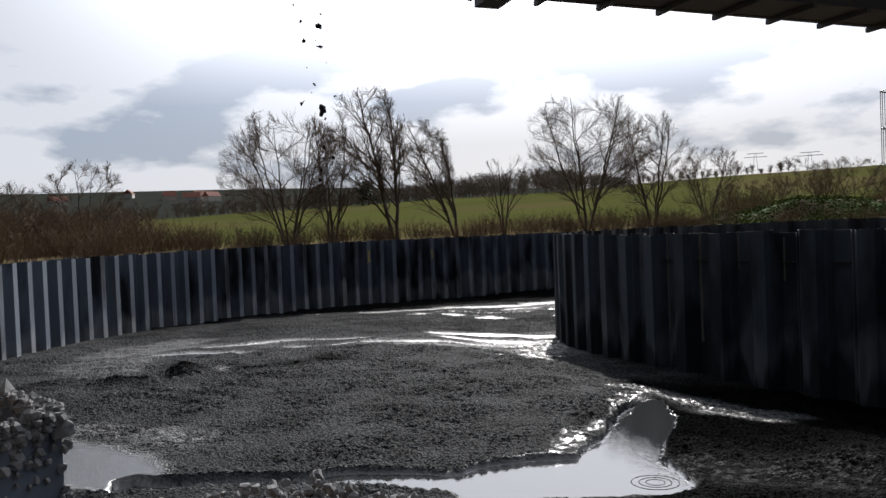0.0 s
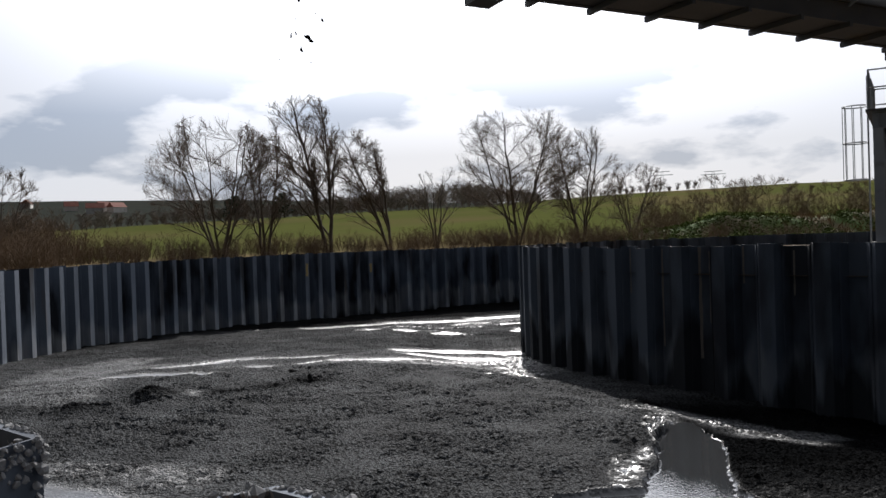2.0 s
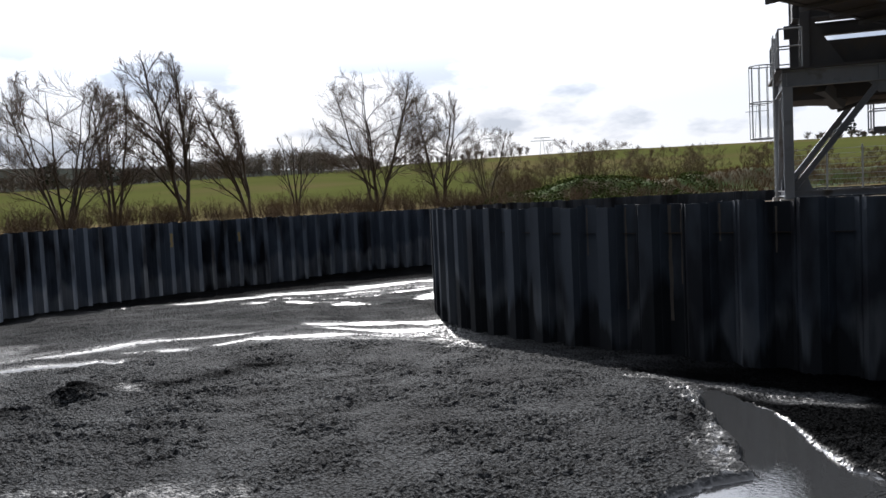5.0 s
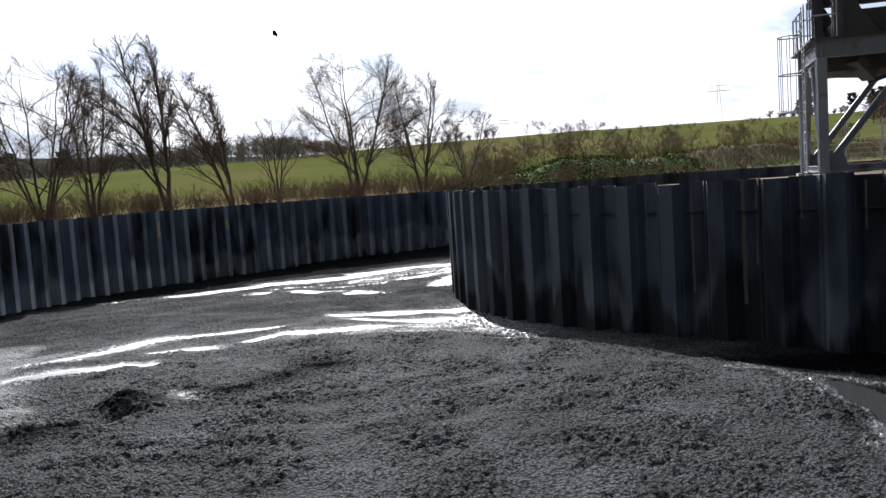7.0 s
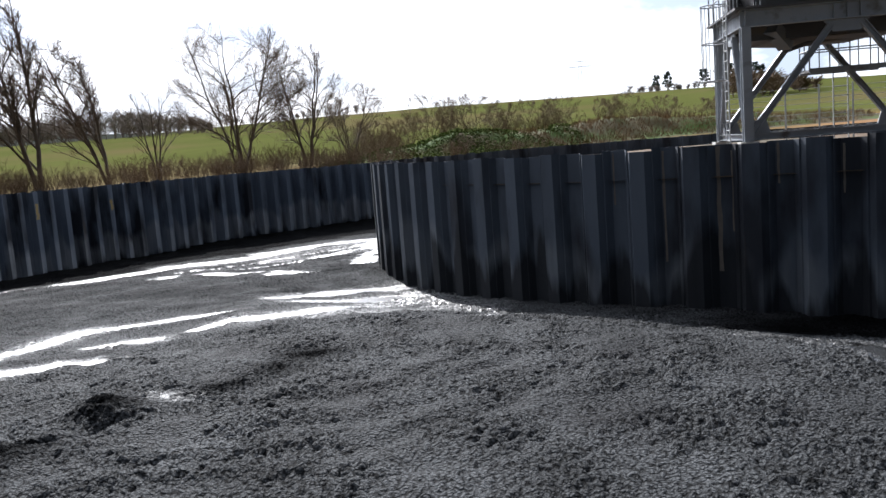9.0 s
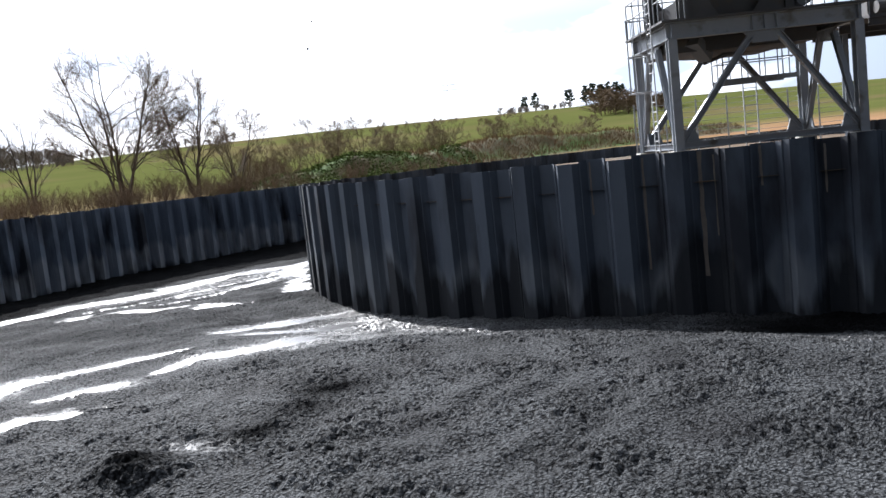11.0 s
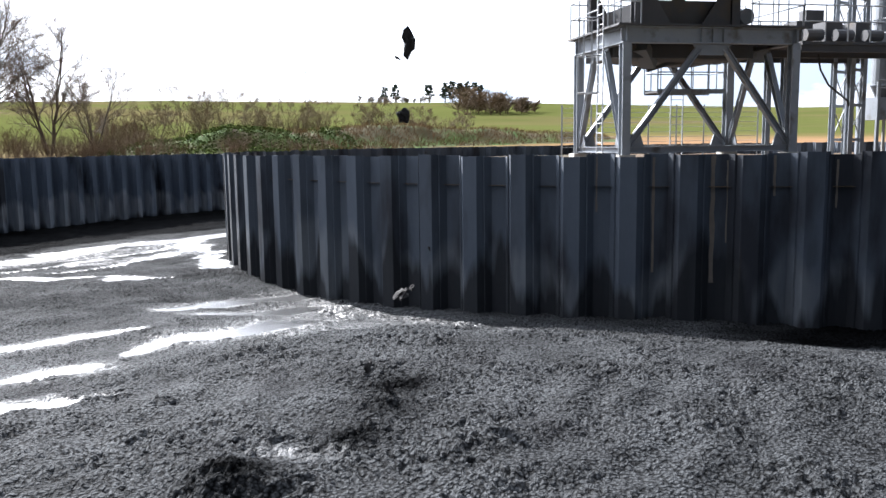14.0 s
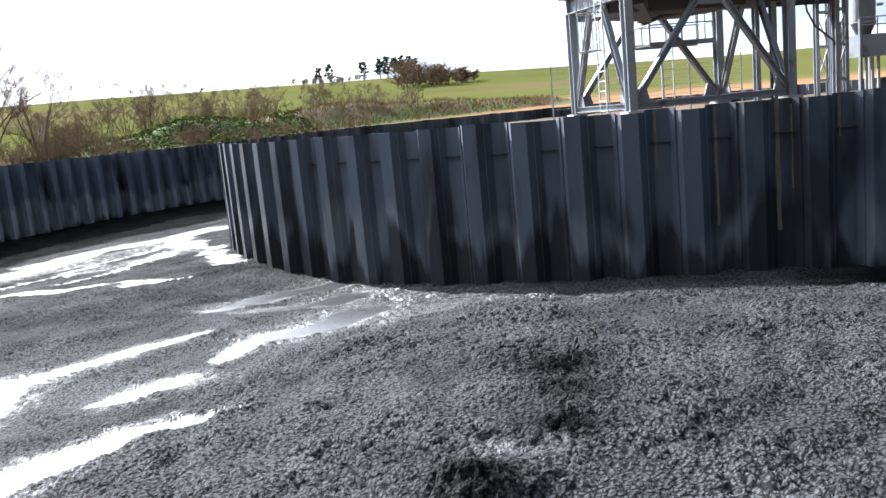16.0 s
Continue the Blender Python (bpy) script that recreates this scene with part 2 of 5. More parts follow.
def field_material():
    """Meadow and winter crop, dead grass near the basin, bare orange earth beyond the tower."""
    m = surf("fields", (0.056, 0.064, 0.019), (0.098, 0.104, 0.033), 0.02, 0.35, (0.9, 1.0), 0, 0.5, 0.1, c3=(0.10, 0.085, 0.038), s3=0.016, t3=(0.48, 0.62), spec=0.0)
    n, l = m.node_tree.nodes, m.node_tree.links
    b = n["Principled BSDF"]
    col = b.inputs["Base Color"].links[0].from_socket
    for attr, c1, c2, sc in (("scrub", (0.10, 0.075, 0.042), (0.16, 0.125, 0.07), 0.25), ("bare", (0.17, 0.10, 0.052), (0.27, 0.17, 0.095), 0.3), ("wood", (0.022, 0.027, 0.024), (0.05, 0.05, 0.042), 0.05)):
        a = n.new("ShaderNodeAttribute")
        a.attribute_name = attr
        t = n.new("ShaderNodeTexNoise")
        t.inputs["Scale"].default_value = sc
        t.inputs["Detail"].default_value = 6.0
        geo = n.new("ShaderNodeNewGeometry")
        l.new(geo.outputs["Position"], t.inputs["Vector"])
        cm = n.new("ShaderNodeMixRGB")
        l.new(t.outputs["Fac"], cm.inputs[0])
        cm.inputs[1].default_value, cm.inputs[2].default_value = rgb(c1), rgb(c2)
        mx = n.new("ShaderNodeMixRGB")
        l.new(a.outputs["Fac"], mx.inputs[0])
        l.new(col, mx.inputs[1])
        l.new(cm.outputs[0], mx.inputs[2])
        col = mx.outputs[0]
    l.new(col, b.inputs["Base Color"])
    return m


def sludge_material():
    """Dark lumpy slurry; where it is watery (attribute wet) the surface is smooth and glossy."""
    m = surf("slurry", (0.012, 0.0125, 0.013), (0.080, 0.083, 0.086), 1.1, 70.0, (0.62, 0.92), 0, 1.0, 0.03, c3=(0.014, 0.014, 0.015), s3=0.55, t3=(0.55, 0.72), spec=0.03)
    n, l = m.node_tree.nodes, m.node_tree.links
    b = n["Principled BSDF"]
    a = n.new("ShaderNodeAttribute")
    a.attribute_name = "wet"
    col = b.inputs["Base Color"].links[0].from_socket
    ro = b.inputs["Roughness"].links[0].from_socket
    mx = n.new("ShaderNodeMixRGB")
    l.new(a.outputs["Fac"], mx.inputs[0])
    l.new(col, mx.inputs[1])
    mx.inputs[2].default_value = (0.04, 0.041, 0.042, 1)
    l.new(mx.outputs[0], b.inputs["Base Color"])
    rx = n.new("ShaderNodeMapRange")
    l.new(a.outputs["Fac"], rx.inputs["Value"])
    l.new(ro, rx.inputs["To Min"])
    rx.inputs["From Max"].default_value = 0.8
    rx.inputs["To Max"].default_value = 0.24
    still = n.new("ShaderNodeMapRange")   # deep still pools are smooth as a mirror
    still.inputs["From Min"].default_value, still.inputs["From Max"].default_value = 0.82, 0.97
    l.new(a.outputs["Fac"], still.inputs["Value"])
    l.new(rx.outputs[0], still.inputs["To Min"])
    still.inputs["To Max"].default_value = 0.03
    l.new(still.outputs[0], b.inputs["Roughness"])
    # grit: small angular crumbs; lit tops and shaded gaps are painted into the colour
    geo = n.new("ShaderNodeNewGeometry")
    vor = n.new("ShaderNodeTexVoronoi")
    vor.inputs["Scale"].default_value = 27.0
    vor.inputs["Randomness"].default_value = 1.0
    warp = n.new("ShaderNodeTexNoise")
    warp.inputs["Scale"].default_value = 14.0
    wm = n.new("ShaderNodeVectorMath")
    wm.operation = "MULTIPLY_ADD"
    wm.inputs[1].default_value = (0.06, 0.06, 0.06)
    l.new(geo.outputs["Position"], warp.inputs["Vector"])
    l.new(warp.outputs["Color"], wm.inputs[0])
    l.new(geo.outputs["Position"], wm.inputs[2])
    l.new(wm.outputs[0], vor.inputs["Vector"])
    gap = n.new("ShaderNodeMapRange")
    gap.inputs["From Min"].default_value, gap.inputs["From Max"].default_value = 0.25, 0.75
    gap.inputs["To Min"].default_value, gap.inputs["To Max"].default_value = 1.55, 0.2
    l.new(vor.outputs["Distance"], gap.inputs["Value"])
    dry = n.new("ShaderNodeMapRange")
    l.new(a.outputs["Fac"], dry.inputs["Value"])
    l.new(gap.outputs[0], dry.inputs["To Min"])
    dry.inputs["To Max"].default_value = 1.0
    # black scales the colour down: grit, churned mud and painted wall shade
    blk = n.new("ShaderNodeAttribute")
    blk.attribute_name = "black"
    bk = n.new("ShaderNodeMapRange")
    l.new(blk.outputs["Fac"], bk.inputs["Value"])
    bk.inputs["To Min"].default_value, bk.inputs["To Max"].default_value = 1.0, 0.13
    tone = n.new("ShaderNodeMath")
    tone.operation = "MULTIPLY"
    l.new(dry.outputs[0], tone.inputs[0])
    l.new(bk.outputs[0], tone.inputs[1])
    vm = n.new("ShaderNodeVectorMath")
    vm.operation = "SCALE"
    l.new(mx.outputs[0], vm.inputs[0])
    l.new(tone.outputs[0], vm.inputs["Scale"])
    l.new(vm.outputs[0], b.inputs["Base Color"])
    hs = n.new("ShaderNodeMath")
    hs.operation = "SUBTRACT"
    bump0 = b.inputs["Normal"].links[0].from_node
    l.new(bump0.inputs["Height"].links[0].from_socket, hs.inputs[0])
    l.new(vor.outputs["Distance"], hs.inputs[1])
    l.new(hs.outputs[0], bump0.inputs["Height"])
    sx = n.new("ShaderNodeMapRange")
    l.new(a.outputs["Fac"], sx.inputs["Value"])
    sx.inputs["To Min"].default_value, sx.inputs["To Max"].default_value = 0.04, 0.9
    dull = n.new("ShaderNodeMapRange")
    l.new(blk.outputs["Fac"], dull.inputs["Value"])
    l.new(sx.outputs[0], dull.inputs["To Min"])
    dull.inputs["To Max"].default_value = 0.0
    l.new(dull.outputs[0], b.inputs["Specular IOR Level"])
    bump = b.inputs["Normal"].links[0].from_node
    bs = n.new("ShaderNodeMapRange")
    l.new(a.outputs["Fac"], bs.inputs["Value"])
    bs.inputs["To Min"].default_value, bs.inputs["To Max"].default_value = 1.0, 0.03
    l.new(bs.outputs[0], bump.inputs["Strength"])
    return m


M_FIELD = field_material()
M_SLUDGE = sludge_material()


# ---- mesh helpers ----
class Geo:
    """Collects vertices and faces for one mesh."""

    def __init__(self):
        self.v, self.f = [], []

    def add(self, vs, fs):
        k = len(self.v)
        self.v.extend(tuple(p) for p in vs)
        self.f.extend(tuple(i + k for i in q) for q in fs)
        return self

    def hexa(self, c):
        return self.add(c, [(0, 3, 2, 1), (4, 5, 6, 7), (0, 1, 5, 4), (1, 2, 6, 5), (2, 3, 7, 6), (3, 0, 4, 7)])

    def box(self, x0, y0, z0, x1, y1, z1):
        return self.hexa([(x0, y0, z0), (x1, y0, z0), (x1, y1, z0), (x0, y1, z0), (x0, y0, z1), (x1, y0, z1), (x1, y1, z1), (x0, y1, z1)])

    def beam(self, p, q, w, h, up=(0, 0, 1)):
        p, q = Vector(p), Vector(q)
        d = (q - p).normalized()
        u = Vector(up)
        if abs(d.dot(u)) > 0.95:
            u = Vector((1, 0, 0))
        s = d.cross(u).normalized()
        u = s.cross(d)
        s, u = s * w / 2, u * h / 2
        return self.hexa([p - s - u, p + s - u, p + s + u, p - s + u, q - s - u, q + s - u, q + s + u, q - s + u])

    def ibeam(self, p, q, w, h, t=0.03, up=(0, 0, 1)):
        """An H section: two flanges and a web."""
        p, q = Vector(p), Vector(q)
        d = (q - p).normalized()
        u = Vector(up)
        if abs(d.dot(u)) > 0.95:
            u = Vector((1, 0, 0))
        s = d.cross(u).normalized()
        u = s.cross(d)
        for k in (-1, 1):
            o = u * (k * (h / 2 - t / 2))
            self.beam(p + o, q + o, w, t, u)
        return self.beam(p, q, t * 0.8, h - 2 * t - 0.002, u)

    def tube(self, pts, rads, n=6, caps=True):
        pts = [Vector(p) for p in pts]
        if not isinstance(rads, (list, tuple)):
            rads = [rads] * len(pts)
        k = len(self.v)
        ref = Vector((0.31, 0.17, 0.93))
        for i, p in enumerate(pts):
            d = (pts[min(i + 1, len(pts) - 1)] - pts[max(i - 1, 0)]).normalized()
            s = d.cross(ref)
            if s.length < 0.2:
                s = d.cross(Vector((1, 0, 0)))
            s.normalize()
            u = s.cross(d)
            for j in range(n):
                a = 2 * math.pi * j / n
                self.v.append(tuple(p + (s * math.cos(a) + u * math.sin(a)) * rads[i]))
        for i in range(len(pts) - 1):
            for j in range(n):
                a, b = k + i * n + j, k + i * n + (j + 1) % n
                self.f.append((a, b, b + n, a + n))
        if caps and n > 3:
            self.f.append(tuple(k + j for j in range(n))[::-1])
            self.f.append(tuple(k + (len(pts) - 1) * n + j for j in range(n)))
        return self

    def ring(self, c, r, t, n=16, arc=(0, 360), steps=None):
        pts = []
        for i in range(n + 1):
            a = radians(arc[0] + (arc[1] - arc[0]) * i / n)
            pts.append((c[0] + r * math.cos(a), c[1] + r * math.sin(a), c[2]))
        return self.tube(pts, t, 4, False)

    def mesh(self, name, mat, smooth=False):
        me = bpy.data.meshes.new(name)
        me.from_pydata(self.v, [], self.f)
        me.materials.append(mat)
        if smooth:
            me.polygons.foreach_set("use_smooth", [True] * len(me.polygons))
        me.update()
        return me


def part(name, g, mat, parent, label="", smooth=False, at=None):
    ob = new(name, g.mesh(name, mat, smooth))
    ob.parent = parent
    if at is not None:
        ob.matrix_basis = at
    if label:
        ob["label"] = label
    return ob


def thing(name, m, label, category, group="", kind=""):
    ob = new(name)
    ob.empty_display_size = 0.2
    ob.matrix_basis = m
    return tagged(ob, label, category, group, kind)


def smoothstep(a, b, x):
    t = np.clip((x - a) / (b - a), 0, 1)
    return t * t * (3 - 2 * t)


def lattice(ix, iy, seed):
    """A repeatable random number in 0..1 for each whole-numbered cell."""
    h = (ix.astype(np.int64) * 374761393 + iy.astype(np.int64) * 668265263 + seed * 974711) & 0x7FFFFFFF
    h = ((h ^ (h >> 13)) * 1274126177) & 0x7FFFFFFF
    h = (h ^ (h >> 16)) & 0xFFFF
    return h / 65535.0


def vnoise(x, y, seed=0):
    ix, iy = np.floor(x), np.floor(y)
    fx, fy = x - ix, y - iy
    fx, fy = fx * fx * (3 - 2 * fx), fy * fy * (3 - 2 * fy)
    a, b = lattice(ix, iy, seed), lattice(ix + 1, iy, seed)
    c, d = lattice(ix, iy + 1, seed), lattice(ix + 1, iy + 1, seed)
    return (a * (1 - fx) + b * fx) * (1 - fy) + (c * (1 - fx) + d * fx) * fy


def fbm(x, y, seed=0, octaves=4):
    s, amp, tot = 0, 0.5, 0
    for i in range(octaves):
        s = s + amp * vnoise(x * 2 ** i, y * 2 ** i, seed + i)
        tot += amp
        amp *= 0.5
    return s / tot


def lumps(x, y, seed=0):
    """Rounded lumps: 1 at a lump's top, 0 in the gaps between."""
    ix, iy = np.floor(x), np.floor(y)
    best = np.full(x.shape, 9.0)
    for dx in (-1, 0, 1):
        for dy in (-1, 0, 1):
            cx, cy = ix + dx, iy + dy
            px = cx + lattice(cx, cy, seed)
            py = cy + lattice(cx, cy, seed + 7)
            w = 0.55 + 0.45 * lattice(cx, cy, seed + 13)
            best = np.minimum(best, ((x - px) ** 2 + (y - py) ** 2) / w)
    return np.clip(1 - best, 0, 1)


def sheet(name, xs, ys, zf, mat, keep=None, attrs=None, smooth=True):
    """A height field over the grid xs, ys; keep says which cells stay."""
    X, Y = np.meshgrid(xs, ys)
    Z = zf(X, Y)
    nx, ny = len(xs), len(ys)
    idx = np.arange(nx * ny).reshape(ny, nx)
    q = np.stack([idx[:-1, :-1], idx[:-1, 1:], idx[1:, 1:], idx[1:, :-1]], -1).reshape(-1, 4)
    if keep is not None:
        ok = keep((X[:-1, :-1] + X[1:, 1:]) / 2, (Y[:-1, :-1] + Y[1:, 1:]) / 2).reshape(-1)
        q = q[ok]
    used = np.unique(q)
    remap = np.full(nx * ny, -1)
    remap[used] = np.arange(len(used))
    co = np.stack([X.ravel(), Y.ravel(), Z.ravel()], -1)[used]
    me = bpy.data.meshes.new(name)
    me.vertices.add(len(co))
    me.vertices.foreach_set("co", co.ravel())
    me.loops.add(q.size)
    me.loops.foreach_set("vertex_index", remap[q].ravel())
    me.polygons.add(len(q))
    me.polygons.foreach_set("loop_start", np.arange(0, q.size, 4))
    me.polygons.foreach_set("use_smooth", np.full(len(q), smooth))
    me.update(calc_edges=True)
    me.materials.append(mat)
    for key, fn in (attrs or {}).items():
        at = me.attributes.new(key, "FLOAT", "POINT")
        at.data.foreach_set("value", np.asarray(fn(co[:, 0], co[:, 1]), dtype=np.float32))
    me.validate()
    return new(name, me)

# ---- ground and fields ----
EL_AZ = [-70, -25, -18, -7, 1, 8.5, 13, 20, 30, 40, 52, 62, 70, 100]
EL_MID = [0.5, 0.5, 0.5, 0.8, 1.0, 1.1, 1.2, 1.3, 1.4, 1.3, 1.0, 0.8, 0.6, 0.6]
EL_FIELD = [1.3, 1.3, 1.37, 1.85, 2.1, 2.18, 2.2, 2.35, 2.4, 2.4, 2.2, 1.8, 1.5, 1.4]
EL_RIDGE = [1.3, 1.3, 1.4, 1.8, 2.1, 2.3, 2.5, 2.8, 2.85, 2.75, 2.6, 2.2, 1.85, 1.7]
EL_FAR = [3.05, 3.05, 3.08, 2.95, 2.6, 2.3, 2.0, 1.5, 1.5, 1.5, 1.5, 1.2, 1.0, 1.0]


def polar(x, y):
    return np.hypot(x - CAM0[0], y - CAM0[1]), np.degrees(np.arctan2(x - CAM0[0], y - CAM0[1]))


def terrain(x, y):
    r, az = polar(x, y)
    near = 1.05 + (2.0 - 1.05) * smoothstep(7, 22, r)
    zs = [2.7 + 150 * np.tan(np.radians(np.interp(az, EL_AZ, EL_MID))), 2.7 + 260 * np.tan(np.radians(np.interp(az, EL_AZ, EL_FIELD))), 2.7 + 385 * np.tan(np.radians(np.interp(az, EL_AZ, EL_RIDGE))), 2.7 + 1300 * np.tan(np.radians(np.interp(az, EL_AZ, EL_FAR)))]
    z = near
    z = z + (zs[0] - 2.0) * smoothstep(70, 150, r) * (r < 150) + (zs[0] - 2.0) * (r >= 150)
    for (r0, r1), a, b in zip(((150, 260), (260, 385), (385, 1300)), zs[:-1], zs[1:]):
        t = np.clip((r - r0) / (r1 - r0), 0, 1)
        z = z + (b - a) * (t if r1 < 1000 else smoothstep(0, 1, t))
    front = smoothstep(95, 130, np.abs(az))
    z = z * (1 - front) + near * front
    z = z + 0.10 * (fbm(x / 3.0, y / 3.0, 3) - 0.5) * smoothstep(30, 50, r) + 1.0 * (fbm(x / 60.0, y / 60.0, 5) - 0.5) * smoothstep(90, 200, r)
    return np.where(r > 1400, z - (r - 1400) * 0.02, z)


def ground():
    """One sheet from the outer ring to the horizon."""
    n_a = 240
    rr = np.concatenate([[RO + 0.2], RO + np.array([0.7, 1.5, 3, 5, 7.5, 10, 13, 17, 21, 26, 32, 40, 50]), np.geomspace(95, 420, 24), np.geomspace(470, 1500, 12), [2500, 4200]])
    aa = np.linspace(0, 2 * np.pi, n_a, endpoint=False)
    R, A = np.meshgrid(rr, aa, indexing="ij")
    X, Y = CO[0] + R * np.cos(A), CO[1] + R * np.sin(A)
    Z = terrain(X, Y)
    v = np.stack([X, Y, Z], -1).reshape(-1, 3)
    f = []
    for i in range(len(rr) - 1):
        for j in range(n_a):
            k = (j + 1) % n_a
            f.append((i * n_a + j, (i + 1) * n_a + j, (i + 1) * n_a + k, i * n_a + k))
    me = bpy.data.meshes.new("ground")
    me.from_pydata(v.tolist(), [], f)
    me.polygons.foreach_set("use_smooth", [True] * len(f))
    x, y = v[:, 0], v[:, 1]
    r, az = polar(x, y)
    rc = np.hypot(x - CO[0], y - CO[1])
    bare = smoothstep(44, 56, az) * (1 - smoothstep(58, 80, rc))
    scrub = (1 - smoothstep(46, 78 - 12 * smoothstep(20, 40, az), rc + 14 * (fbm(x / 9, y / 9, 9) - 0.5))) * (1 - bare)
    wood = smoothstep(280, 330, r) * (1 - smoothstep(9, 14, az))
    for key, val in (("scrub", scrub), ("bare", bare), ("wood", wood)):
        at = me.attributes.new(key, "FLOAT", "POINT")
        at.data.foreach_set("value", val.astype(np.float32))
    me.materials.append(M_FIELD)
    return tagged(new("ground", me), "green and brown winter fields rising to low hills", "ground", kind="structure")


ground()


def island():
    """The earth fill inside the inner ring."""
    g = Geo()
    n_a, rr = 96, [0.01, 3, 6, 9, 11.5, 13.5, 15.0, RI - 0.02]
    v, f = [], []
    for r in rr:
        for j in range(n_a):
            a = 2 * math.pi * j / n_a
            x, y = CI[0] + r * math.cos(a), CI[1] + r * math.sin(a)
            z = 1.88 + 0.10 * (noise.noise((x * 0.5, y * 0.5, 2.0))) + 0.03 * noise.noise((x * 3, y * 3, 5.0))
            v.append((x, y, z if r < 15.2 else 1.85))
    for i in range(len(rr) - 1):
        for j in range(n_a):
            k = (j + 1) % n_a
            f.append((i * n_a + j, (i + 1) * n_a + j, (i + 1) * n_a + k, i * n_a + k))
    g.add(v, f)
    return tagged(new("ground_island", g.mesh("ground_island", M_EARTH, True)), "bare orange-brown earth inside the inner sheet pile ring", "ground", kind="structure")


island()


# ---- slurry ----
# watery films, each a line of (x, y, half width) that widens and narrows
NEAR_FILMS = [
    [(-2.9, 21.6, 0.08), (-2.1, 21.85, 0.32), (-1.1, 21.3, 0.5), (0.2, 21.8, 0.5), (0.9, 22.3, 0.3)],
    [(-0.35, 25.3, 0.18), (0.8, 25.6, 0.28), (2.2, 25.9, 0.35), (3.2, 25.6, 0.5)],
    [(0.1, 24.3, 0.25), (0.9, 23.9, 0.32), (2.4, 24.2, 0.4)],
    [(-6.9, 21.4, 0.2), (-5.9, 22.4, 0.25), (-4.5, 24.0, 0.34), (-3.9, 23.9, 0.26), (-2.75, 23.8, 0.16), (-1.9, 23.4, 0.08)],
    [(-4.78, 21.5, 0.1), (-4.4, 21.4, 0.3), (-3.95, 21.4, 0.32), (-3.55, 21.4, 0.12)],
    [(-6.7, 19.9, 0.3), (-5.95, 20.0, 0.25), (-5.3, 20.15, 0.15), (-4.4, 19.55, 0.06)],
]
FAR_FILMS = [
    [(-0.9, 34.4, 0.4), (0.6, 32.7, 0.33), (1.35, 31.35, 0.25), (2.4, 29.9, 0.14)],
    [(-6.0, 38.3, 0.3), (-3.7, 38.9, 0.45), (-1.3, 39.2, 0.7), (0.7, 40.1, 1.0), (2.5, 39.9, 1.0), (4.3, 40.6, 0.9), (6.1, 41.2, 0.8), (8.1, 41.0, 0.8), (9.8, 41.2, 1.1), (12.0, 41.7, 1.3)],
    [(9.5, 41.0, 0.5), (6.2, 34.3, 0.35), (4.2, 30.6, 0.45)],
    [(-0.5, 36.3, 0.12), (3.0, 36.4, 0.2), (6.5, 37.9, 0.25), (9.0, 39.5, 0.3)],
    [(1.2, 33.9, 0.1), (4.5, 35.0, 0.2), (7.2, 36.6, 0.2)],
]
SILT = [
    [(-6.7, 16.4, 0.45), (-7.3, 17.4, 0.9), (-8.0, 20.0, 1.0), (-8.2, 22.5, 1.0), (-7.7, 25.4, 0.8)],
    [(-7.3, 21.4, 0.5), (-6.9, 22.9, 0.5), (-6.4, 23.5, 0.25)],
]
DEEP = [
    [(-3.5, 9.05, 0.3), (-2.5, 9.12, 0.2), (-1.25, 9.2, 0.28), (0.0, 9.0, 0.38), (0.6, 8.9, 0.7), (1.25, 9.0, 0.85), (1.8, 8.9, 0.75), (2.1, 8.8, 0.2)],
    [(1.6, 9.1, 0.55), (2.2, 10.2, 0.46), (2.75, 11.5, 0.44), (3.15, 12.6, 0.25)],
]
SHALLOWS = [[(-5.3, 10.6, 0.6), (-4.3, 9.8, 0.75), (-3.6, 9.3, 0.5)]]


def from_line(line, x, y):
    """The distance from a tapering line, as a share of its half width there."""
    best = np.full(x.shape, 99.0)
    for (x0, y0, w0), (x1, y1, w1) in zip(line[:-1], line[1:]):
        dx, dy = x1 - x0, y1 - y0
        t = np.clip(((x - x0) * dx + (y - y0) * dy) / (dx * dx + dy * dy), 0, 1)
        best = np.minimum(best, np.hypot(x - x0 - t * dx, y - y0 - t * dy) / (w0 + (w1 - w0) * t))
    return best


def wetness(x, y):
    far = smoothstep(26, 32, y)
    wx = x + (0.5 + 0.9 * far) * (fbm(x / 1.1, y / 0.7, 21) - 0.5)
    wy = y + (0.5 + 0.9 * far) * (fbm(x / 1.1, y / 0.7, 31) - 0.5)
    best = np.zeros(x.shape)
    for line in NEAR_FILMS + FAR_FILMS:
        best = np.maximum(best, 0.72 * (1 - smoothstep(0.7, 1.3, from_line(line, wx, wy))))
    for line in SILT:
        best = np.maximum(best, (0.04 + 0.2 * fbm(x / 0.5, y / 0.3, 29)) * (1 - smoothstep(0.75, 1.25, from_line(line, wx, wy))))
    for line in SHALLOWS:
        best = np.maximum(best, 0.8 * (1 - smoothstep(0.6, 1.2, from_line(line, wx, wy))))
    qx, qy = x + 0.4 * (fbm(x / 0.6, y / 0.6, 25) - 0.5), y + 0.4 * (fbm(x / 0.6, y / 0.6, 35) - 0.5)
    for line in DEEP:
        best = np.maximum(best, 1 - smoothstep(0.95, 1.06, from_line(line, qx, qy)))
    return best


